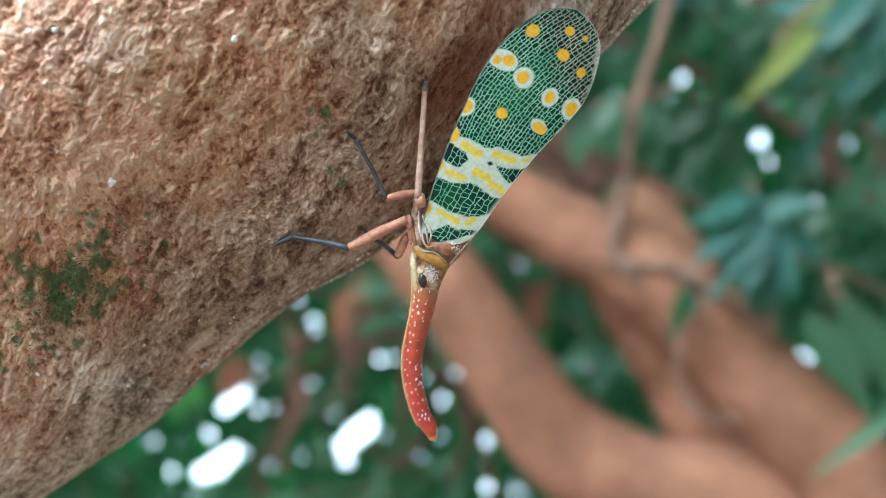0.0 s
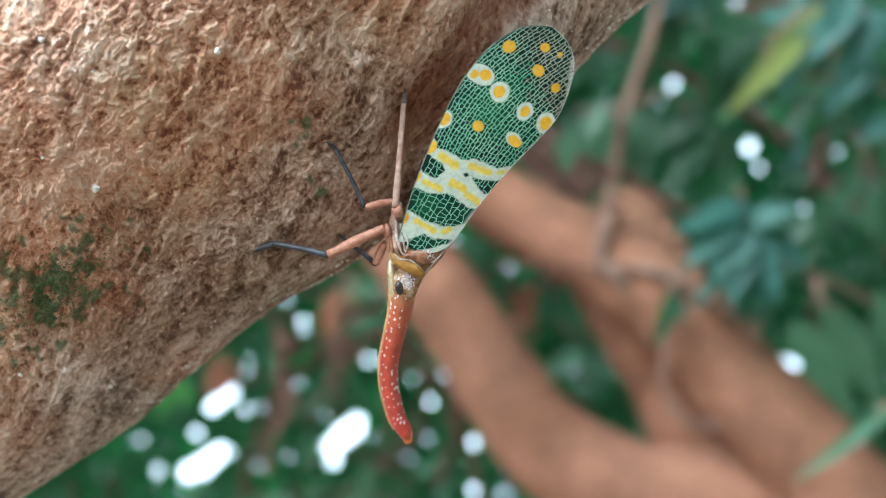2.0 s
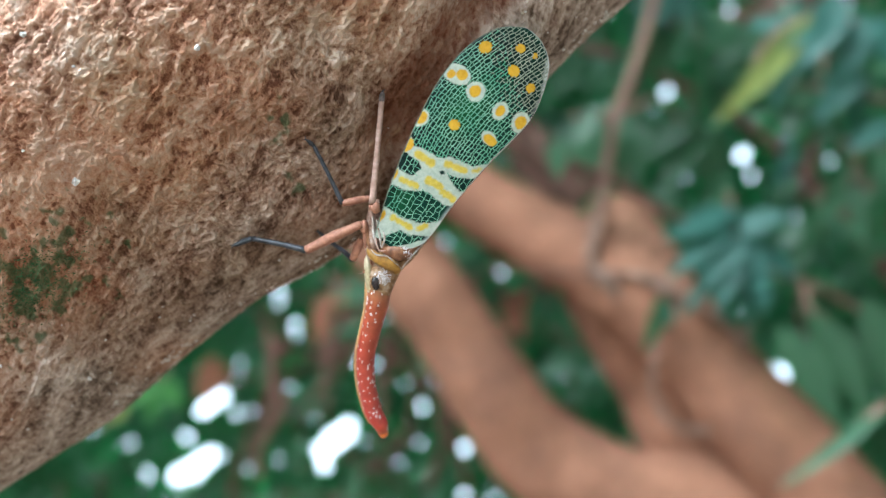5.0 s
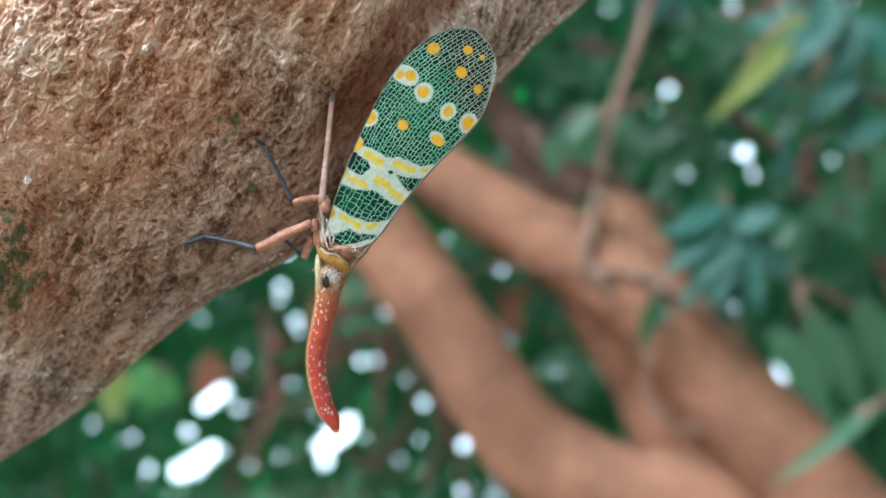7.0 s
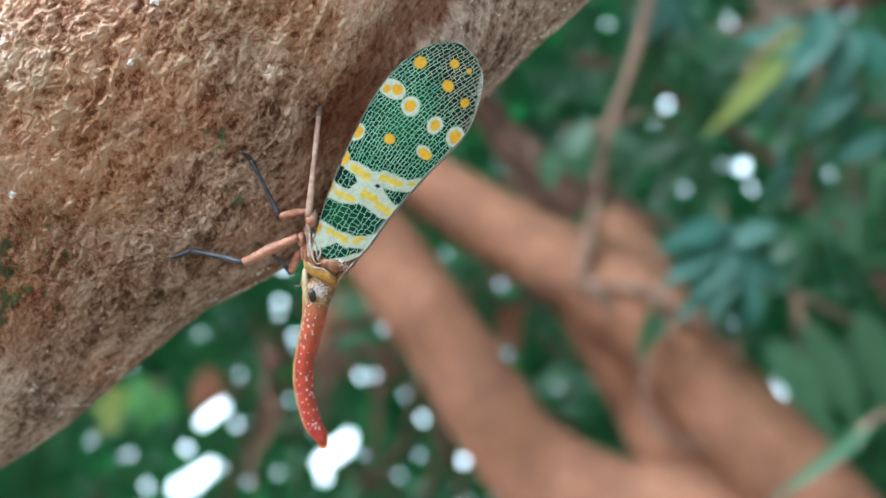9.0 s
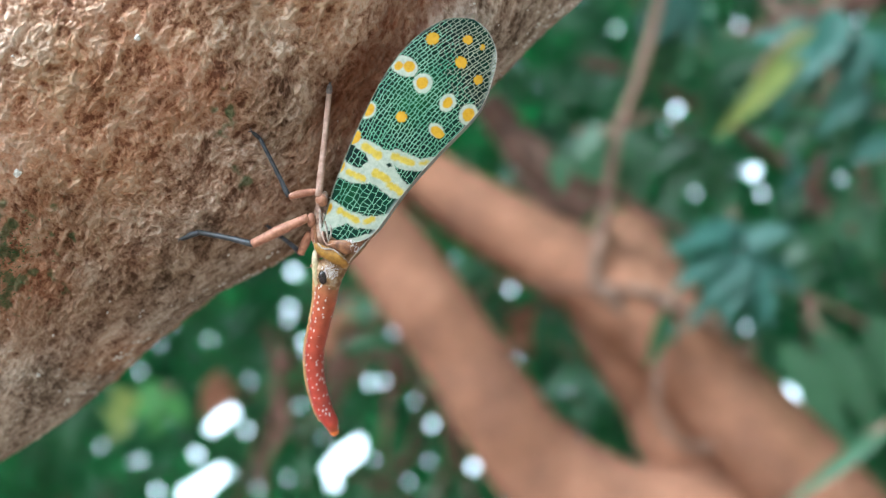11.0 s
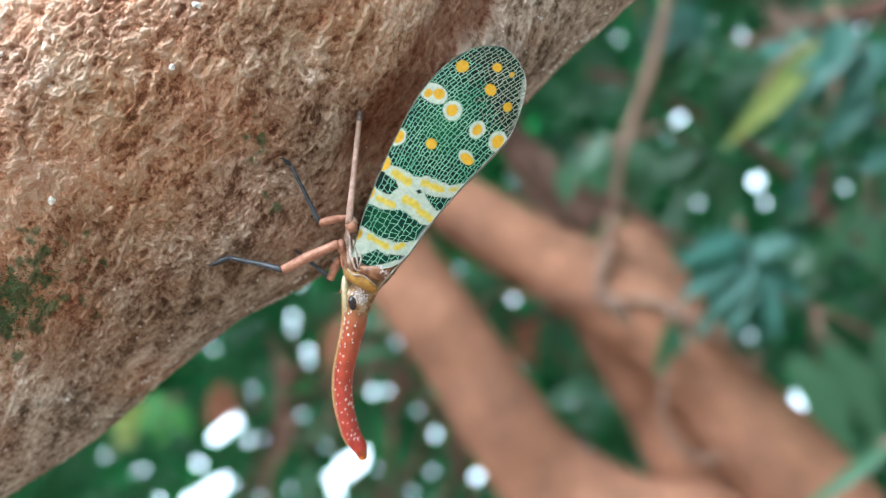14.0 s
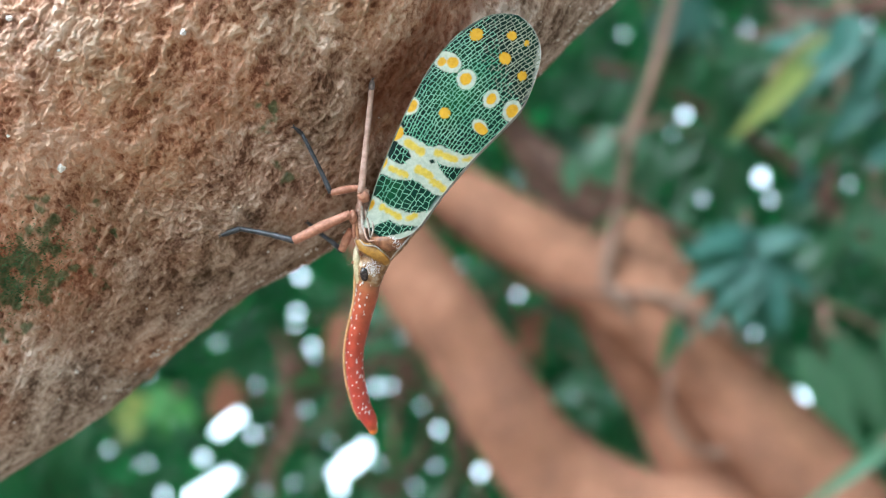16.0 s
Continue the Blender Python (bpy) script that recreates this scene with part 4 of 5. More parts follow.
        def stem(part_name, pts, radii):
            child(part_name, tube(part_name, [tuple(back @ Vector(q) * 1000) for q in pts], radii, VINE_BARK, 14, 8, 0.08), tree)

        h, k = 1.6 + depth * 1.15, depth / 1.75
        stem("trunk", [(side, depth, -0.06), (side * 1.04, depth + 0.1, h * 0.4), (side * 0.98, depth + 0.15, h * 0.75), (side * 0.85, depth + 0.1, h)], [85 * k**0.5, 70 * k**0.5, 55 * k**0.5, 36 * k**0.5])
        for e, lift in ((-0.2, 0.25), (0.25, 0.4), (0.6, 0.1)):
            stem("bough", [(side * 0.93, depth + 0.13, h * 0.86), (side * 0.45, depth + 0.2, h * (0.98 + lift * 0.4)), (-side * e, depth + 0.25, h * (1.02 + lift * 0.6))], [34 * k**0.5, 24 * k**0.5, 10 * k**0.5])


def build_backdrop():
    """Bright hazy sky far behind the trees."""
    m = bpy.data.materials.new("bright_haze")
    m.use_nodes = True
    n, l = m.node_tree.nodes, m.node_tree.links
    e = n.new("ShaderNodeEmission")
    e.inputs["Color"].default_value, e.inputs["Strength"].default_value = (0.93, 0.97, 1.0, 1), 1.45
    l.new(e.outputs["Emission"], n["Material Output"].inputs["Surface"])
    u, v = np.meshgrid(np.linspace(-20000, 20000, 9), np.linspace(-13000, 13000, 7), indexing="ij")
    ob = new("backdrop", grid_mesh("backdrop", W_np(np.c_[u.ravel(), np.full(u.size, 30000.0), v.ravel()]), 9, 7, m))
    tagged(ob, "bright hazy sky beyond the trees", "sky", kind="structure")


def build_overhead():
    """An added, unseen canopy closing the place above and around to dim the skylight, more open behind."""
    rng = random.Random(33)
    verts, faces = [], []
    made = 0
    while made < 7500:
        az, el = rng.uniform(0, 2 * math.pi), math.asin(rng.uniform(0.12, 1.0))
        way = Vector((math.sin(az) * math.cos(el), math.cos(az) * math.cos(el), math.sin(el)))
        ahead = BASE.inverted().to_3x3() @ way
        if ahead.y > 0.2 and abs(ahead.x / ahead.y) < 0.7 and abs(ahead.z / ahead.y) < 0.5:
            continue
        # fewer leaves on this side, so that light comes in from there
        open_side = way.dot(Vector((-0.5, -0.68, 0.52)).normalized())
        if rng.random() < 0.95 * max(0.0, (open_side - 0.35) / 0.4):
            continue
        if fbm(np.array([[way.x * 3, way.y * 3, way.z * 3]]), 2, 17)[0] < -0.3:
            continue
        r = rng.uniform(2.4, 4.0)
        at = Vector((0, 0, 1.6)) + way * r
        out = Vector((rng.gauss(0, 1), rng.gauss(0, 1), rng.gauss(-0.5, 0.5)))
        L = rng.uniform(0.22, 0.36)
        leaf_geometry(verts, faces, at, out, Vector((rng.gauss(0, 0.5), rng.gauss(0, 0.5), 1)), L, L * 0.36, 0.3, 0.2, 0.0, 4)
        made += 1
    tree = thing("unseen_canopy", (-2.6, -0.6, 0.0), "unseen leafy canopy added overhead to dim the skylight", "tree")
    child("crown", mesh_from("crown", verts, faces, LEAF_FAR), tree, kind="stuff")
    iv = BASE.inverted()
    pts = [tuple(iv @ Vector(q) * 1000) for q in ((-2.6, -0.6, -0.05), (-2.55, -0.62, 1.2), (-2.4, -0.6, 2.4), (-2.0, -0.5, 3.6))]
    child("trunk", tube("trunk", pts, [140, 110, 95, 60], LIMB_BARK, 18, 8, 0.08), tree)


def build_place():
    build_overhead()
    build_backdrop()
    build_ground()
    trunk, p, length, arc = build_trunk()
    build_specks(trunk, p)
    build_moss(trunk, p, length, arc)
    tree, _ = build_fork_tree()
    build_sprigs(tree)
    build_hanging_leaves(tree)
    build_shade(tree)
    build_hanging_roots(tree)
    build_canopy()
    return p


# ---- the lanternfly ----
def wing_material():
    """Green membrane between the veins, with pale bands and yellow spots."""
    m, n, l, b = material("green_wing", 0.5, 0.06)
    cells = noise_node(n, l, 130, 3, 0.6)
    green = ramp(n, [(0.34, (0.002, 0.007, 0.007)), (0.5, (0.003, 0.014, 0.011)), (0.68, (0.006, 0.034, 0.02))])
    l.new(cells.outputs["Fac"], green.inputs["Fac"])
    fine = noise_node(n, l, 1500, 4, 0.6)
    chalk = ramp(n, [(0.3, (0.307, 0.353, 0.288)), (0.7, (0.446, 0.479, 0.400))])
    flush = ramp(n, [(0.3, (0.008, 0.062, 0.018)), (0.7, (0.024, 0.12, 0.032))])
    gold = ramp(n, [(0.3, (0.368, 0.267, 0.014)), (0.7, (0.497, 0.377, 0.037))])
    ochre = ramp(n, [(0.3, (0.418, 0.233, 0.012)), (0.7, (0.541, 0.323, 0.025))])
    grey = ramp(n, [(0.3, (0.24, 0.26, 0.24)), (0.7, (0.44, 0.46, 0.43))])
    for r in (chalk, gold, ochre, grey, flush):
        l.new(fine.outputs["Fac"], r.inputs["Fac"])
    col = green.outputs["Color"]
    for name, r in (("flush", flush), ("dusk", grey), ("pale", chalk), ("yellow", gold), ("orange", ochre)):
        a = n.new("ShaderNodeAttribute")
        a.attribute_name = name
        col = mix(n, l, col, r.outputs["Color"], a.outputs["Fac"])
    l.new(col, b.inputs["Base Color"])
    bump(n, l, b, fine.outputs["Fac"], 0.25, 0.0001)
    return m


WING = wing_material()
VEIN = speckled("pale_green_vein", (0.055, 0.216, 0.124), (0.184, 0.331, 0.230), 200, 0.5, 0.4, 0.1, 0.0001)
VEIN_DUSK = speckled("grey_vein", (0.120, 0.147, 0.106), (0.248, 0.267, 0.202), 300, 0.5, 0.4, 0.1, 0.0001)


def snout_material():
    """Orange-brown at the root, deep red along, orange at the tip."""
    m, n, l, b = material("red_snout_skin", 0.36, 0.5)
    a = n.new("ShaderNodeAttribute")
    a.attribute_name = "along"
    r = ramp(n, [(0.0, (0.26, 0.15, 0.08)), (0.13, (0.31, 0.14, 0.06)), (0.25, (0.37, 0.09, 0.035)), (0.5, (0.38, 0.055, 0.03)), (0.85, (0.42, 0.05, 0.035)), (0.94, (0.5, 0.09, 0.03)), (1.0, (0.6, 0.19, 0.04))])
    l.new(a.outputs["Fac"], r.inputs["Fac"])
    f = noise_node(n, l, 700, 5, 0.65)
    g = ramp(n, [(0.3, (0.6, 0.55, 0.55)), (0.7, (1.25, 1.2, 1.2))])
    l.new(f.outputs["Fac"], g.inputs["Fac"])
    l.new(mix(n, l, r.outputs["Color"], g.outputs["Color"], 0.75, "MULTIPLY"), b.inputs["Base Color"])
    bump(n, l, b, f.outputs["Fac"], 0.3, 0.0001)
    return m


SNOUT = snout_material()
SNOUT_TIP = speckled("orange_tip", (0.68, 0.12, 0.02), (0.85, 0.28, 0.05), 900, 0.35, 0.5, 0.1, 0.0001)
KEEL = speckled("tan_keel", (0.465, 0.260, 0.093), (0.670, 0.428, 0.205), 600, 0.5, 0.4)
WAX = speckled("white_wax", (0.577, 0.521, 0.502), (0.790, 0.744, 0.725), 1500, 0.8, 0.3)
OCHRE = speckled("ochre_shield", (0.20, 0.09, 0.012), (0.38, 0.20, 0.03), 500, 0.45, 0.5, 0.3, 0.0002)
MOTTLED = speckled("waxy_mottled_horn", (0.09, 0.04, 0.015), (0.52, 0.43, 0.33), 1100, 0.45, 0.5, 0.6, 0.0002, 3.0, (0.26, 0.135, 0.045))
GREY_WAX = speckled("silvery_wax_skin", (0.186, 0.121, 0.079), (0.577, 0.539, 0.493), 900, 0.6, 0.4, 0.4, 0.0002, 3.0, (0.391, 0.344, 0.298))
BROWN_HORN = speckled("reddish_brown_horn", (0.12, 0.045, 0.02), (0.36, 0.17, 0.08), 800, 0.4, 0.5, 0.4, 0.0002, 3.0)
FLANK = speckled("pinkish_brown_skin", (0.16, 0.08, 0.05), (0.60, 0.50, 0.43), 900, 0.55, 0.4, 0.5, 0.0002, 3.0, (0.40, 0.25, 0.18))
CREAM = speckled("cream_face", (0.428, 0.353, 0.195), (0.614, 0.539, 0.372), 500, 0.5, 0.4)
EYE = speckled("dark_eye", (0.006, 0.005, 0.005), (0.03, 0.02, 0.02), 900, 0.18, 0.6)
LEG = speckled("orange_leg", (0.335, 0.140, 0.088), (0.493, 0.251, 0.167), 420, 0.5, 0.4, 0.2, 0.0001)
LEG_PINK = speckled("dusty_pink_leg", (0.335, 0.195, 0.149), (0.530, 0.372, 0.307), 420, 0.6, 0.4, 0.3, 0.0001)
LEG_GREY = speckled("grey_foot", (0.09, 0.08, 0.08), (0.27, 0.24, 0.24), 600, 0.6, 0.4, 0.3, 0.0001)
LEG_DARK = speckled("blue_black_leg", (0.010, 0.012, 0.016), (0.07, 0.075, 0.09), 500, 0.4, 0.5, 0.2, 0.0001)
BELLY = speckled("dull_red_belly", (0.25, 0.06, 0.03), (0.45, 0.16, 0.08), 300, 0.6, 0.4)

# The wing in its own plane (mm): u from its root to its tip, v across to the ridge of the back.
COSTAL = [(-1.8, -3.3), (5.1, -5.1), (11.7, -6.3), (18.6, -7.1), (23.7, -7.1), (28.5, -6.0), (32.2, -3.7), (33.8, -1.0), (33.95, 0.3)]
RIDGE = [(-1.8, 0.2), (-1.1, 1.4), (1.6, 3.2), (8.6, 3.8), (15.0, 4.8), (19.9, 5.9), (24.0, 6.6), (27.8, 6.1), (31.5, 4.7), (33.4, 2.3), (33.95, 0.3)]
ROOT, ALONG, ACROSS = np.array([-5.09, 115.4, -2.04]), np.array([0.533, -0.045, 0.846]), np.array([0.846, -0.02, -0.533])
# spots: u, v, half size along and across
SPOT = [(28.8, -4.1, 0.92, 0.9), (31.15, 0.15, 0.66, 0.64), (31.35, 2.4, 0.36, 0.36), (28.05, 1.0, 0.84, 0.84), (27.35, 4.3, 0.74, 0.6), (17.4, -2.05, 0.74, 0.86),
        (18.25, 3.35, 0.72, 1.05), (22.45, 2.4, 0.78, 0.6), (22.6, 5.65, 0.98, 0.74), (22.9, -2.05, 0.86, 0.8), (23.25, -6.2, 0.68, 0.6), (23.85, -4.8, 0.76, 0.8),
        (15.9, -6.5, 0.95, 0.72), (11.7, -6.0, 1.05, 0.66), (7.1, -5.65, 0.95, 0.55), (1.3, -3.95, 0.85, 0.42)]
RING = [(22.5, 2.4, 1.36, 1.06), (22.6, 5.6, 1.56, 1.22), (22.9, -2.0, 1.42, 1.36), (23.6, -5.6, 1.4, 2.15), (15.8, -6.7, 1.4, 1.2), (18.4, 3.1, 0.95, 1.2)]
# streaks of yellow in the bands: from, to, half width
STREAK = [((11.35, -4.3), (11.2, -1.9), 0.5), ((12.3, 0.0), (12.75, 2.5), 0.42), ((13.4, 3.7), (13.9, 4.2), 0.3), ((7.05, -4.3), (7.3, -2.2), 0.46), ((8.95, -1.1), (9.1, 1.0), 0.48),
          ((8.6, 1.6), (8.45, 3.4), 0.5), ((1.85, -2.4), (1.95, 0.3), 0.36), ((2.45, 1.3), (3.3, 2.1), 0.34)]
# pale bands as outlines, and the dark patches left open in them
BAND = [[(13.0, -7.6), (12.9, -6.2), (11.9, -5.4), (12.2, -4.7), (12.45, -3.2), (12.3, -1.65), (12.6, -1.0), (13.3, -0.3), (13.7, 1.1), (13.75, 2.3), (14.0, 3.2), (14.8, 4.2), (15.6, 5.4),
         (8.6, 4.6), (7.4, 3.4), (7.2, 2.6), (7.2, 1.4), (7.5, 0.4), (7.25, -1.0), (6.55, -1.85), (5.9, -3.2), (5.7, -5.0), (5.4, -7.0)],
        [(2.6, -5.6), (2.5, -3.5), (2.6, -1.6), (2.95, 0.2), (3.6, 1.9), (4.6, 3.1), (5.8, 4.2), (3.0, 4.0), (1.9, 2.9), (1.5, 1.8), (1.0, 0.75), (0.85, -0.5), (0.0, -1.4), (-1.2, -2.0), (-2.2, -3.0), (-1.0, -4.6)],
        [(-2.6, -1.9), (-1.35, 0.0), (-0.4, 1.2), (1.2, 2.45), (2.3, 3.9), (-0.8, 3.6), (-2.6, 1.5)]]
OPEN = [[(9.75, -8.0), (10.5, -6.5), (10.6, -5.9), (10.4, -4.9), (10.45, -3.6), (9.9, -2.7), (8.6, -3.05), (8.15, -4.3), (8.2, -5.4), (8.9, -6.5), (9.2, -8.0)],
        [(11.0, 1.1), (11.6, 2.8), (12.3, 3.9), (13.1, 4.9), (11.2, 5.0), (10.4, 4.3), (9.9, 3.7), (9.9, 2.8), (10.45, 1.9)],
        [(11.2, 0.0), (11.0, 0.4), (10.6, 0.1), (10.8, -0.3)]]


def rim(side, u):
    p = spline(side, np.linspace(0, 1, 400))
    k = np.maximum.accumulate(p[:, 0])
    return np.interp(u, k + np.arange(400) * 1e-9, p[:, 1])


def wing_place(u, v, lift=0.0):
    """Working-frame places on the wing's gently arched face."""
    arch = 0.016 * (v - 0.5) ** 2 + 0.05 * np.maximum(0, -v - 4.5) ** 2
    return ROOT + np.outer(u, ALONG) + np.outer(v, ACROSS) + np.outer(arch - lift, (0, 1, 0))


def wing_masks(u, v):
    w = 0.13 * fbm(np.c_[u * 1.1, v * 1.1, 0 * u], 2, 91) + 0.08 * fbm(np.c_[u * 4, v * 4, 0 * u], 2, 92)

    def blob(items):
        best = np.full(len(u), -9.0)
        for a, b, ru, rv in items:
            best = np.maximum(best, (1 - np.hypot((u - a) / ru, (v - b) / rv)) * min(ru, rv))
        return best

    def from_line(s, e):
        d = np.array(e) - np.array(s)
        k = np.clip(((u - s[0]) * d[0] + (v - s[1]) * d[1]) / (d @ d), 0, 1)
        return np.hypot(u - s[0] - k * d[0], v - s[1] - k * d[1])

    def within(outline):
        """Signed depth inside an outline."""
        near, inside = np.full(len(u), 9.0), np.zeros(len(u), bool)
        for p, q in zip(outline, outline[1:] + outline[:1]):
            near = np.minimum(near, from_line(p, q))
            cross = (p[1] > v) != (q[1] > v)
            inside ^= cross & (u < p[0] + (v - p[1]) / (q[1] - p[1] + 1e-9) * (q[0] - p[0]))
        return np.where(inside, near, -near)

    soft = lambda x, e=0.16: np.clip(0.5 + x / e, 0, 1)
    rings = blob(RING)
    band = np.maximum.reduce([within(o) for o in BAND])
    band = np.minimum(band, -np.maximum.reduce([within(o) for o in OPEN]))
    streak = np.maximum.reduce([h - from_line(p, q) for p, q, h in STREAK])
    edge = np.minimum(v - rim(COSTAL, u), rim(RIDGE, u) - v)
    dusk = np.clip(1 - edge / 0.4, 0, 1) * (u > 20) * 0.25
    hyaline = np.clip(1.6 - (rim(RIDGE, u) - v) / (0.5 + 0.4 * fbm(np.c_[u * 0.7, v * 0.3, 0 * u], 2, 93)), 0, 1) * np.clip((u - 24) / 4, 0, 1)
    hem = np.clip(1.0 - (rim(RIDGE, u) - v) / 0.5, 0, 1) * np.clip((9 - u) / 3, 0, 1)
    dusk = np.maximum(dusk, np.maximum(hyaline, 0.8 * hem))
    # a green flush along the middle of the disc
    flush = np.exp(-(((u - 20.5) / 4.5) ** 2) - ((v + 1.8) / 3.2) ** 2) + 0.7 * np.exp(-(((u - 4.6) / 2.2) ** 2) - ((v + 2.6) / 1.8) ** 2)
    flush = 0.65 * flush
    return {"pale": np.maximum(soft(rings + 0.6 * w), 0.86 * soft(band + w)), "yellow": np.clip(0.5 + (streak + 1.2 * w) / 0.36, 0, 0.92), "orange": soft(blob(SPOT) + 0.5 * w), "dusk": dusk,
            "flush": np.clip(flush + 0.5 * w, 0, 1)}


def build_wing(bug):
    R, C = 330, 150
    k = np.linspace(0, 1, R)
    u = -1.8 + 35.74 * (0.62 * k + 0.38 * np.sin(k * np.pi / 2))
    lo, hi = rim(COSTAL, u), rim(RIDGE, u)
    U = np.repeat(u, C)
    Vv = (lo[:, None] + (hi - lo)[:, None] * np.linspace(0, 1, C)[None]).ravel()
    me = grid_mesh("forewing", W_np(wing_place(U, Vv)), R, C, WING)
    for name, val in wing_masks(U, Vv).items():
        me.attributes.new(name, "FLOAT", "POINT").data.foreach_set("value", val.astype(np.float32))
    wing = child("forewing", me, bug, "green netted forewing with yellow spots and pale bands")
    # raised net of veins: lengthwise rows and staggered rungs
    rng = np.random.RandomState(5)
    verts, faces, dusk = [], [], []

    def ribbon(a, b, width):
        m = (a + b) / 2
        two = np.array([a, b])
        if np.any(two[:, 1] < rim(COSTAL, two[:, 0])) or np.any(two[:, 1] > rim(RIDGE, two[:, 0])) or b[0] > 33.9:
            return
        d = b - a
        s = np.array([-d[1], d[0]]) / (np.hypot(*d) + 1e-9) * width / 2
        q = np.array([a - s, a + s, b + s, b - s])
        verts.append(wing_place(q[:, 0], q[:, 1], 0.035))
        faces.append(len(verts) - 1)
        dusk.append(m[0] + 0.8 * m[1] > 25 + 5 * rng.rand())

    step = 0.49
    lines = np.arange(-15.0, 7.6, step)
    us = np.arange(-1.5, 34, 0.3)

    def fan(uu):
        return 0.013 * np.maximum(0, np.asarray(uu, float) - 13) ** 2

    def line(v0, uu):
        wob = 0.08 + 0.2 * np.clip((11 - uu) / 8, 0, 1)
        return fan(uu) + v0 * (0.72 + 0.28 * np.clip(uu / 20, 0, 1)) + wob * fbm(np.c_[uu * 0.45, np.full(len(uu), v0 * 3.1), 0 * uu], 2, 97) + 0.12 * fbm(np.c_[uu * 1.5, np.full(len(uu), v0 * 5.3), 0 * uu], 1, 99)

    paths = [line(v0, us) for v0 in lines]
    segs = []
    for k, p in enumerate(paths):
        for i in range(len(us) - 1):
            if k % 2 and us[i] < 11 + 2 * math.sin(k * 2.3):
                continue
            segs.append((np.array([us[i], p[i]]), np.array([us[i + 1], p[i + 1]]), 0.15 if us[i] > 12 else 0.115))
    for i in range(len(paths) - 2):
        at = -1.5 + rng.rand() * 0.6
        while at < 33.8:
            a = np.array([at, np.interp(at, us, paths[i])])
            slant = rng.uniform(-0.16, 0.22) * (2.0 if at < 12 else 1.0) - step * 0.026 * max(0, at - 13)
            wide_net = at < 12
            b = np.array([at + slant, np.interp(at + slant, us, paths[i + (2 if wide_net else 1)])])
            if not (wide_net and i % 2):
                segs.append((a, b, 0.09 if wide_net else 0.12))
            at += rng.uniform(0.58, 0.88) * (1.15 if at < 12 else 1.0)
    mids = np.array([(a + b) / 2 for a, b, _ in segs])
    mask = wing_masks(mids[:, 0], mids[:, 1])
    covered = np.maximum.reduce([mask["pale"], mask["yellow"], mask["orange"]])
    for (a, b, w), c in zip(segs, covered):
        if c < 0.5:
            ribbon(a, b, w * rng.uniform(0.75, 1.2))
    for name, mat, want in (("vein_net", VEIN, False), ("vein_net", VEIN_DUSK, True)):
        v = np.concatenate([q for q, k in zip(verts, dusk) if k == want])
        f = np.arange(len(v)).reshape(-1, 4)
        child(name, mesh_from(name, W_np(v), f, mat, False), wing, "raised pale net of veins", "stuff")
    # the thick front margin and the back seam
    uu = np.linspace(-1.6, 33.6, 26)
    for name, side, r, mat in (("costal_margin", COSTAL, 0.08, VEIN_DUSK), ("back_seam", RIDGE, 0.035, GREY_WAX)):
        pts = wing_place(uu, rim(side, uu))
        child(name, tube(name, [tuple(q) for q in pts], [r, r, r, r * 0.6], mat, 6, 2), wing)
    # the other forewing, folded down on the far side of the back
    n = 16
    u2 = np.linspace(-1.0, 32.5, 60)
    rv = rim(RIDGE, u2)
    w = np.linspace(0, 1, n)[None, :] * np.minimum(4.2, (33.2 - u2) * 0.9 + 0.3)[:, None]
    base = wing_place(u2, rv)
    p = base[:, None] + w[..., None] * (0.04 * ACROSS + np.array([0, 0.98, 0]))[None, None]
    me = grid_mesh("forewing", W_np(p.reshape(-1, 3)), 60, n, WING)
    for name in ("pale", "yellow", "orange", "dusk", "flush"):
        me.attributes.new(name, "FLOAT", "POINT").data.foreach_set("value", np.full(60 * n, 0.8 if name == "dusk" else 0.0, np.float32))
    child("forewing", me, bug, "folded green forewing of the far side")


def bark_at(x, z, y):
    """The bark behind a working-frame place, along the gaze."""
    flat = BARK_SURFACE.reshape(-1, 3)
    d = np.hypot(flat[:, 0] / flat[:, 1] - x / y, flat[:, 2] / flat[:, 1] - z / y) + 2e-5 * flat[:, 1]
    return float(flat[np.argmin(d), 1])


def foot(q):
    """Sets a foot down on the bark."""
    y = bark_at(q[0], q[2], q[1]) - 0.3
    return (q[0] / q[1] * y, y, q[2] / q[1] * y)


def build_leg(bug, hip, knee, ankle, toe, r, mats, label):
    """Femur, tibia and tarsus with its claw."""
    k, a, t = Vector(knee), Vector(ankle), Vector(toe)
    leg = child("leg", tube("leg", [hip, tuple((Vector(hip) + k) / 2 + Vector((0, -0.15, 0.1))), knee], [r * 0.8, r * 1.1, r * 0.85], mats[0], 12, 6, 0.05), bug, label)
    child("tibia", tube("tibia", [knee, tuple((k + a) / 2 + Vector((0.05, -0.1, 0.08))), ankle], [r * 0.72, r * 0.55, r * 0.5], mats[1], 10, 6, 0.08), leg)
    child("tarsus", tube("tarsus", [ankle, tuple(a * 0.6 + t * 0.4), tuple(a * 0.25 + t * 0.75), toe], [r * 0.5, r * 0.62, r * 0.45, r * 0.3], mats[2], 8, 5, 0.15), leg)
    d = (t - a).normalized()
    n = d.cross(Vector((0, 1, 0))).normalized()
    for s in (-1, 1):
        child("claw", tube("claw", [toe, tuple(t + d * 0.35 + n * 0.15 * s), tuple(t + d * 0.5 + n * 0.3 * s + Vector((0, 0.2, 0)))], [0.09, 0.07, 0.03], LEG_DARK, 5, 3), leg)


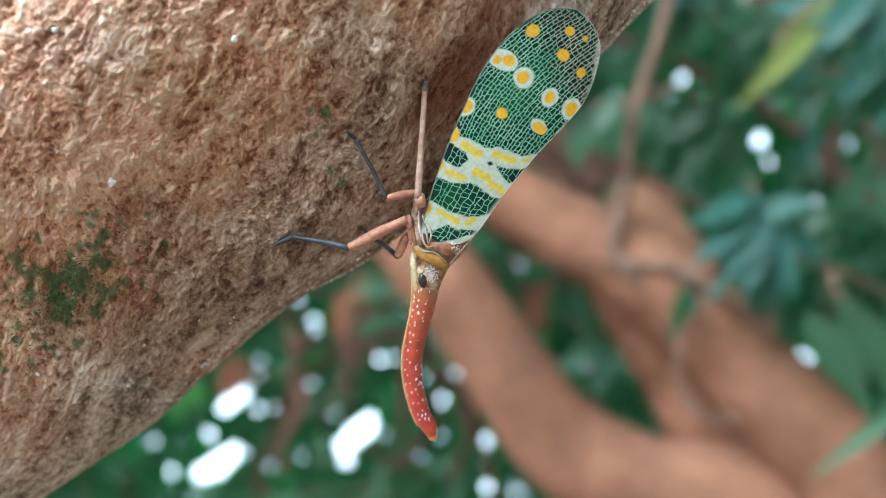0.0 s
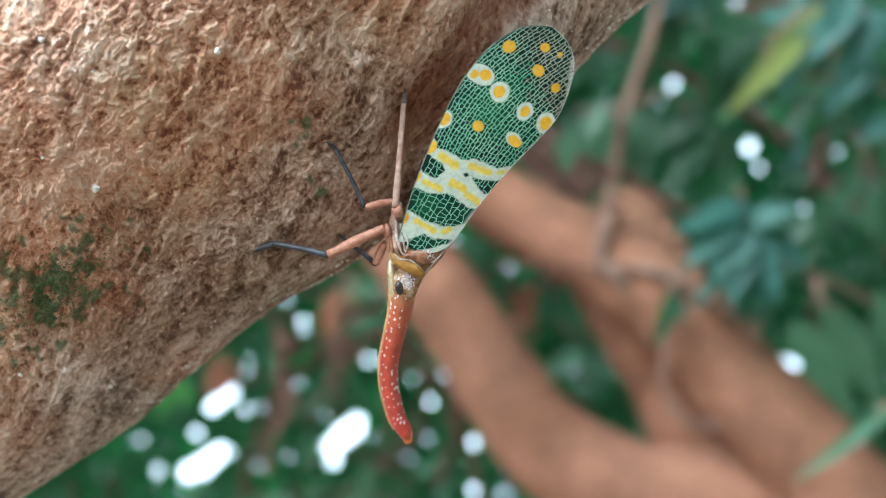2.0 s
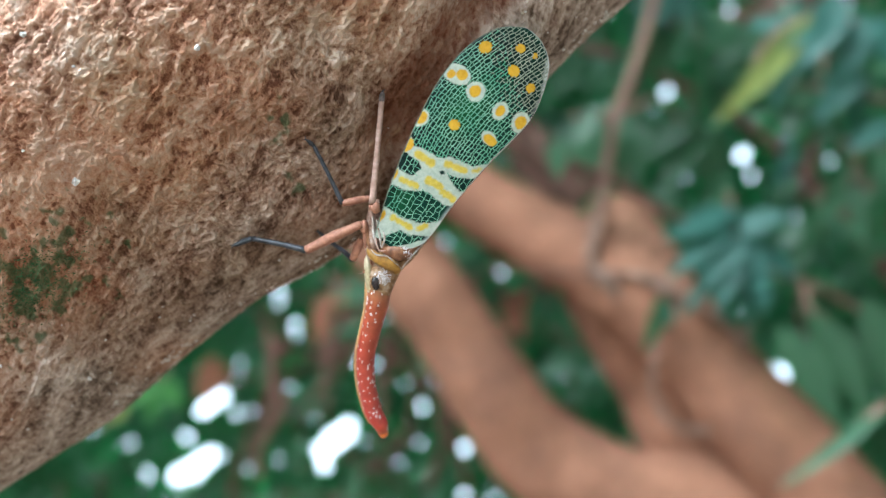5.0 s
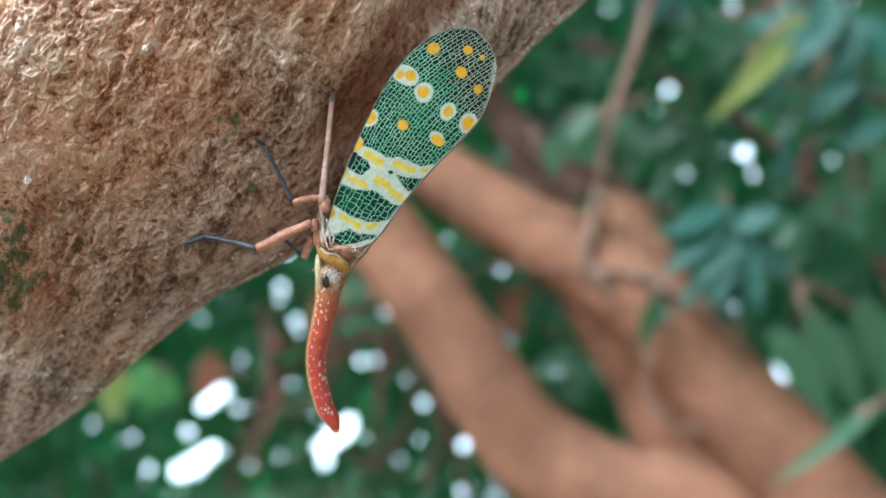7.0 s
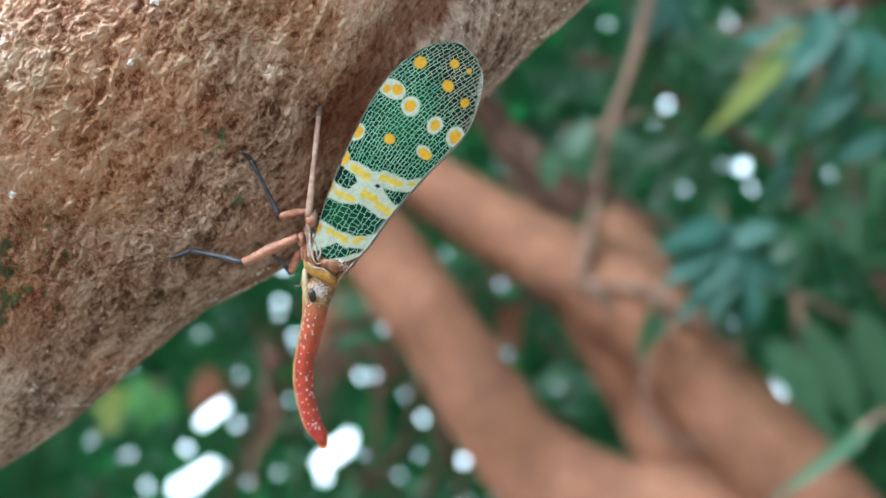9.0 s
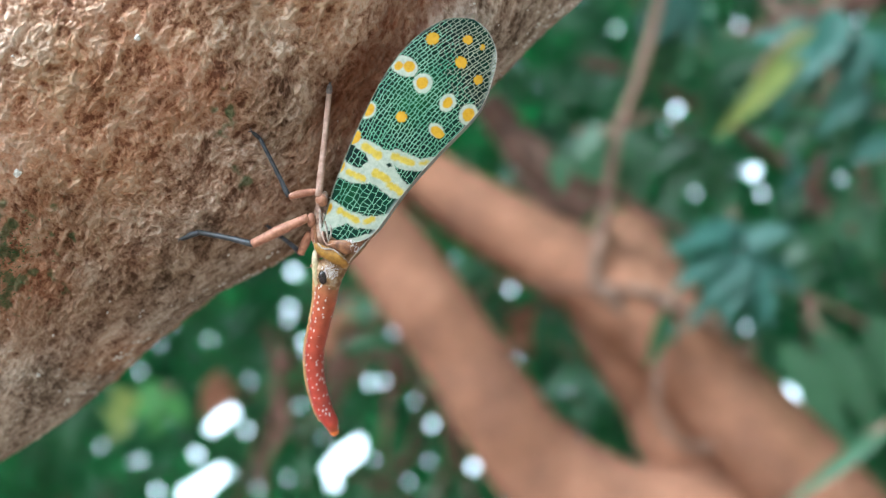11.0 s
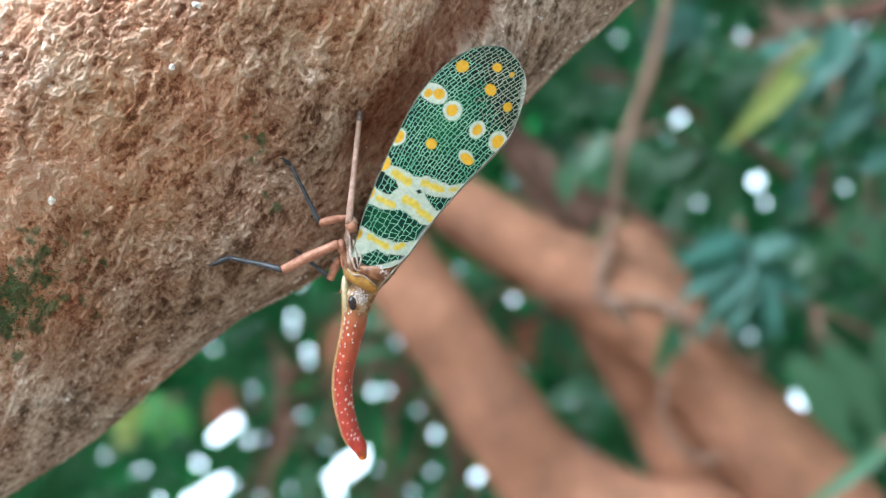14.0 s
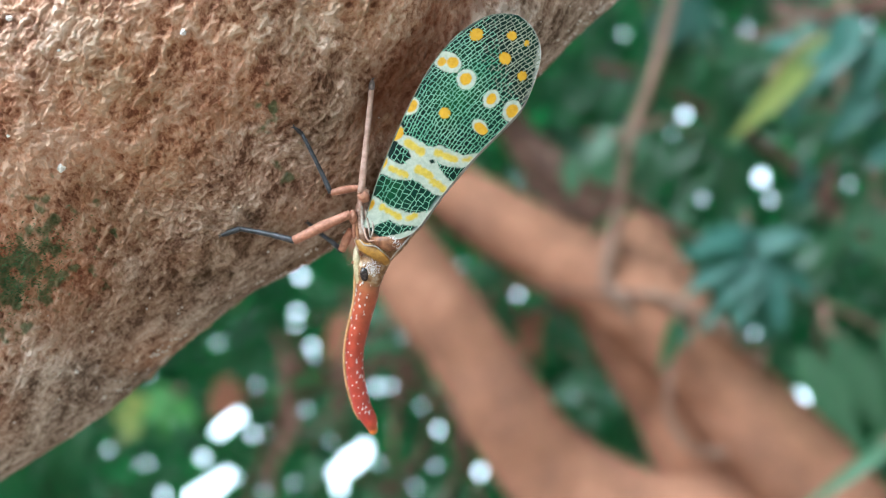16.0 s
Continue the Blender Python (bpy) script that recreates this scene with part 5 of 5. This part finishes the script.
def build_lanternfly():
    at = W(-5.1, 117.0, -2.0)
    bug = thing("lanternfly", at, "green lanternfly with long red snout clinging to bark", "insect")
    # body under the wings
    fr = np.column_stack([ACROSS / np.linalg.norm(ACROSS), (0.03, 1.0, 0.04), ALONG / np.linalg.norm(ALONG)])
    child("abdomen", ellipsoid("abdomen", tuple(ROOT + 10 * ALONG - 0.2 * ACROSS + np.array([0, 2.2, 0])), (3.1, 1.7, 10.5), BELLY, 18, 14, fr), bug)
    child("thorax", tube("thorax", [(-7.9, 118.3, -8.6), (-7.1, 118.2, -6.3), (-6.1, 118, -4.1), (-4.9, 117.6, -1.7), (-3.3, 117.2, 1.3)], [1.75, 2.0, 2.45, 2.65, 2.4], MOTTLED, 26, 10, 0.03, flat=0.8), bug, "brown thorax dusted with white wax")
    sf = np.column_stack([(0.82, -0.1, -0.57), (0.1, 1, 0), (0.57, 0.0, 0.82)])
    child("scutellum", ellipsoid("scutellum", (-5.4, 116.4, -3.6), (2.3, 0.9, 1.2), MOTTLED, 22, 14, sf, 0.05), bug)
    # pronotum: an ochre saddle behind the head
    child("pronotum", tube("pronotum", [(-9.8, 117.2, -3.6), (-9.1, 116.6, -4.5), (-7.9, 116.2, -5.2), (-6.6, 116.2, -5.9), (-5.6, 116.8, -7.0)], [0.4, 0.72, 0.88, 0.98, 0.6], OCHRE, 18, 8, 0.05, flat=0.6), bug, "smooth ochre pronotum")
    # tegula and wing root, pale and folded
    child("wing_root", tube("wing_root", [(-8.5, 116.4, -0.9), (-8.6, 115.8, -2.4), (-8.1, 115.5, -3.8), (-7.2, 115.5, -3.8)], [0.1, 0.13, 0.12, 0.06], LEG_PINK, 9, 6, 0.3), bug)
    child("side_plate", tube("side_plate", [(-10.3, 117.3, 0.1), (-9.8, 117.1, -2.1), (-9.5, 117, -4.3), (-9.4, 117.4, -5.9)], [0.45, 0.36, 0.26, 0.12], BROWN_HORN, 10, 6, 0.1), bug)
    child("seam", tube("seam", [(-9.4, 116.2, -3.6), (-8.6, 115.7, -4.4), (-7.1, 115.5, -4.6), (-6.1, 115.6, -5.4), (-5.1, 116.1, -6.3)], [0.06, 0.1, 0.09, 0.07, 0.05], GREY_WAX, 6, 8, 0.35), bug, "thin whitish seam")
    child("mesonotum", tube("mesonotum", [(-7.7, 116.3, -3.6), (-6.5, 115.8, -4.0), (-5.3, 115.7, -4.3), (-4.2, 115.9, -4.1), (-3.3, 116.2, -3.3)], [0.5, 0.9, 1.1, 0.9, 0.4], BROWN_HORN, 16, 8, 0.1, flat=0.55), bug, "reddish brown shoulder plate")
    child("shoulder", tube("shoulder", [(-0.9, 116.2, -1.6), (-2.0, 116.3, -2.5), (-3.3, 116.4, -3.8), (-4.4, 116.5, -5.1), (-5.1, 116.6, -6.1), (-5.7, 116.9, -7.3)], [0.25, 0.55, 0.8, 0.8, 0.5, 0.2], MOTTLED, 12, 8, 0.12, flat=0.5), bug, "brown shoulder dusted with white wax")
    child("hem", tube("hem", [(-0.3, 115.9, -1.0), (-1.6, 115.8, -2.5), (-2.9, 115.8, -3.9), (-4.2, 115.9, -5.4), (-5.1, 116.3, -6.5)], [0.05, 0.1, 0.13, 0.14, 0.1], GREY_WAX, 6, 8, 0.4), bug, "pale wing hem along the back")
    for a, b, c, r in (((-8.5, 116.2, 0.5), (-8.1, 115.7, -1.6), (-7.9, 115.6, -3.3), 0.16), ((-9.1, 116.6, 1.0), (-8.9, 116.2, -1.4), (-8.4, 115.9, -3.6), 0.20), ((-7.7, 115.9, -0.6), (-7.4, 115.5, -2.1), (-7.8, 115.5, -3.5), 0.12)):
        child("root_fold", tube("root_fold", [a, b, c], [r, r * 1.3, r * 0.5], GREY_WAX, 8, 6, 0.25), bug, "silvery fold at the wing's root")
    child("body_side", tube("body_side", [(-8.7, 118.4, 3.5), (-9.1, 118.2, 0.5), (-9.2, 118, -2.7), (-9.1, 118.3, -5.7)], [0.5, 1.15, 1.2, 0.7], FLANK, 16, 8, 0.12), bug, "pinkish brown side of the body")
    # head, face and eye
    hf = np.column_stack([(1, 0, 0.1), (0, 1, 0), (-0.1, 0, 1)])
    head = child("head", ellipsoid("head", (-8.2, 118.2, -8.3), (2.05, 1.8, 2.6), MOTTLED, 22, 16, hf, 0.05), bug, "mottled brown head dusted white")
    child("face", ellipsoid("face", (-9.8, 118.2, -7.6), (0.66, 1.3, 3.0), CREAM, 14, 14, hf), bug, "cream face plate")
    child("eye_socket", ellipsoid("eye_socket", (-8.5, 116.95, -8.3), (0.95, 0.40, 1.3), GREY_WAX, 16, 10, hf, 0.1), head)
    child("eye", ellipsoid("eye", (-8.75, 116.7, -8.5), (0.62, 0.5, 1.02), EYE, 16, 12, hf), head, "glossy black eye")
    child("antenna", ellipsoid("antenna", (-10.4, 117.6, -6.9), (0.3, 0.3, 0.3), BROWN_HORN, 10, 8), head)
    child("bristle", tube("bristle", [(-10.5, 117.5, -7.0), (-10.9, 117.2, -7.2), (-11.3, 117, -7.1)], [0.05, 0.04, 0.02], GREY_WAX, 5, 3), head)
    # the snout, curving out to a rounded tip
    line = [(-7.9, 118.9, -7.2), (-8.3, 118.4, -9.2), (-8.7, 118.9, -11.8), (-9.5, 119.7, -15.1), (-10.5, 120.8, -19.3), (-10.5, 121.8, -23.6), (-9.7, 122.8, -28.0), (-8.4, 123.5, -31.2)]
    radii = [1.0, 1.74, 1.62, 1.46, 1.34, 1.33, 1.34, 1.02]
    line[-1:] = [(-8.5, 123.2, -30.4), (-8.1, 123.7, -32.0)]
    radii[-1:] = [1.16, 0.62]
    me = tube("snout", line, radii, SNOUT, 24, 14, 0.03)
    n = (len(line) - 1) * 14 + 1
    me.attributes.new("along", "FLOAT", "POINT").data.foreach_set("value", np.r_[np.repeat(np.linspace(0, 1, n), 24), 0, 1].astype(np.float32))
    snout = child("snout", me, bug, "long curved red snout with white dots")
    child("snout_tip", ellipsoid("snout_tip", (-8.1, 123.6, -31.8), (0.72, 0.72, 0.8), SNOUT_TIP, 18, 14), snout, "rounded orange tip")
    keel = [(-10.1, 118, -7.9), (-10.4, 118.9, -11.8), (-11.1, 119.6, -15.1), (-12.0, 120.7, -19.3), (-12.0, 121.7, -23.6), (-11.1, 122.8, -28.0), (-10.2, 123.3, -30.3)]
    child("keel", tube("keel", keel, [0.3, 0.22, 0.2, 0.2, 0.18, 0.14], KEEL, 8, 8), snout, "tan keel along the snout")
    # rows of white wax dots
    rng = random.Random(8)
    verts, faces = [], []
    t = np.linspace(0.03, 0.93, 27)
    for angle, keep in ((-58, 0.8), (-26, 0.85), (12, 0.9), (40, 0.8), (66, 0.8)):
        for tt in t:
            if rng.random() > keep * (0.35 if tt > 0.8 else 1.0):
                continue
            q = tt + rng.uniform(-0.02, 0.02)
            c = spline(line, np.array([0.06 + 0.94 * q]))[0]
            r = float(np.interp(0.06 + 0.94 * q, np.linspace(0, 1, len(radii)), radii))
            an = radians(angle + rng.uniform(-11, 11))
            o = c + r * np.array([math.sin(an), -math.cos(an), 0.0])
            size = rng.uniform(0.085, 0.15)
            b = len(verts)
            nrm = np.array([math.sin(an), -math.cos(an), 0.0])
            side = np.array([math.cos(an), math.sin(an), 0.0])
            for h, s in ((-0.2, 1.0), (0.35, 0.8)):
                for k in range(8):
                    a2 = k * math.pi / 4
                    verts.append(o + size * (h * nrm + s * math.cos(a2) * side + s * math.sin(a2) * np.array([0.3, 0, 1.7])))
            verts.append(o + size * 0.6 * nrm)
            for k in range(8):
                j = (k + 1) % 8
                faces.append((b + k, b + j, b + 8 + j, b + 8 + k))
                faces.append((b + 8 + k, b + 8 + j, b + 16))
    child("wax_dots", mesh_from("wax_dots", W_np(verts), faces, WAX), snout, "small white wax dots", "stuff")
    # streaks of wax combed along the head and shoulders
    verts, faces = [], []
    for k in range(260):
        x, y = rng.uniform(-1.3, 1.3), rng.uniform(-1.3, 1.3)
        if x * x + y * y > 1.7:
            continue
        c = np.array(((-7.4, 116.3, -7.4), (-4.6, 115.15, -3.9), (-7.9, 116.2, -7.8))[k % 3])
        o = c + np.array([0.75 * x, 0, 0.75 * y - 0.3 * x])
        o[1] += 0.22 * (x * x + y * y)
        b = len(verts)
        d = Vector((rng.gauss(0.5, 0.6), 0.0, 0.9)).normalized()
        long, wide = 0.07 + 0.3 * rng.random() ** 3, rng.uniform(0.04, 0.09)
        for m in range(8):
            e, f = math.cos(m * math.pi / 4) * long * rng.uniform(0.7, 1.1), math.sin(m * math.pi / 4) * wide
            verts.append(o + np.array([d.x * e + d.z * f, 0.12, d.z * e - d.x * f]))
        verts.append(o + np.array([0, -0.06, 0]))
        for m in range(8):
            faces.append((b + m, b + (m + 1) % 8, b + 8))
    child("wax_crumbs", mesh_from("wax_crumbs", W_np(verts), faces, WAX), bug, "silvery white wax streaks", "stuff")
    build_wing(bug)
    # legs of the near side, and the fore leg of the far side
    pale = (LEG, LEG_DARK, LEG_DARK)
    build_leg(bug, (-10.7, 116.4, -0.1), (-18.7, 117.2, -3.8), foot((-26.5, 118, -2.1)), foot((-29.1, 118, -3.1)), 0.72, pale, "orange fore leg with blue-black shin")
    build_leg(bug, (-9.2, 116.6, 3.6), (-13.3, 115.6, 2.8), foot((-17.2, 115, 10.9)), foot((-18.2, 115, 11.7)), 0.52, pale, "orange middle leg with blue-black shin")
    build_leg(bug, (-8.5, 116, 1.8), (-9.1, 115.2, 2.8), foot((-7.7, 115.5, 17.2)), foot((-7.55, 115.4, 18.4)), 0.74, (LEG, LEG_PINK, LEG_GREY), "dusty pink hind leg with grey foot")
    build_leg(bug, (-10.7, 118.2, -2.2), (-12.2, 119, -5.2), foot((-15.3, 121, -2.9)), foot((-17.3, 120.5, -1.2)), 0.62, pale, "far fore leg, orange with dark shin")
    child("coxa", ellipsoid("coxa", (-10.4, 117.2, -0.5), (0.6, 0.9, 1.1), LEG, 14, 10), bug)
    child("coxa", ellipsoid("coxa", (-10.2, 117.6, -2.0), (0.42, 0.8, 1.6), LEG, 14, 10), bug)
    child("coxa", ellipsoid("coxa", (-9.3, 117.4, 1.8), (0.55, 0.8, 1.5), LEG_PINK, 14, 10), bug)


BARK_SURFACE = build_place()
build_lanternfly()
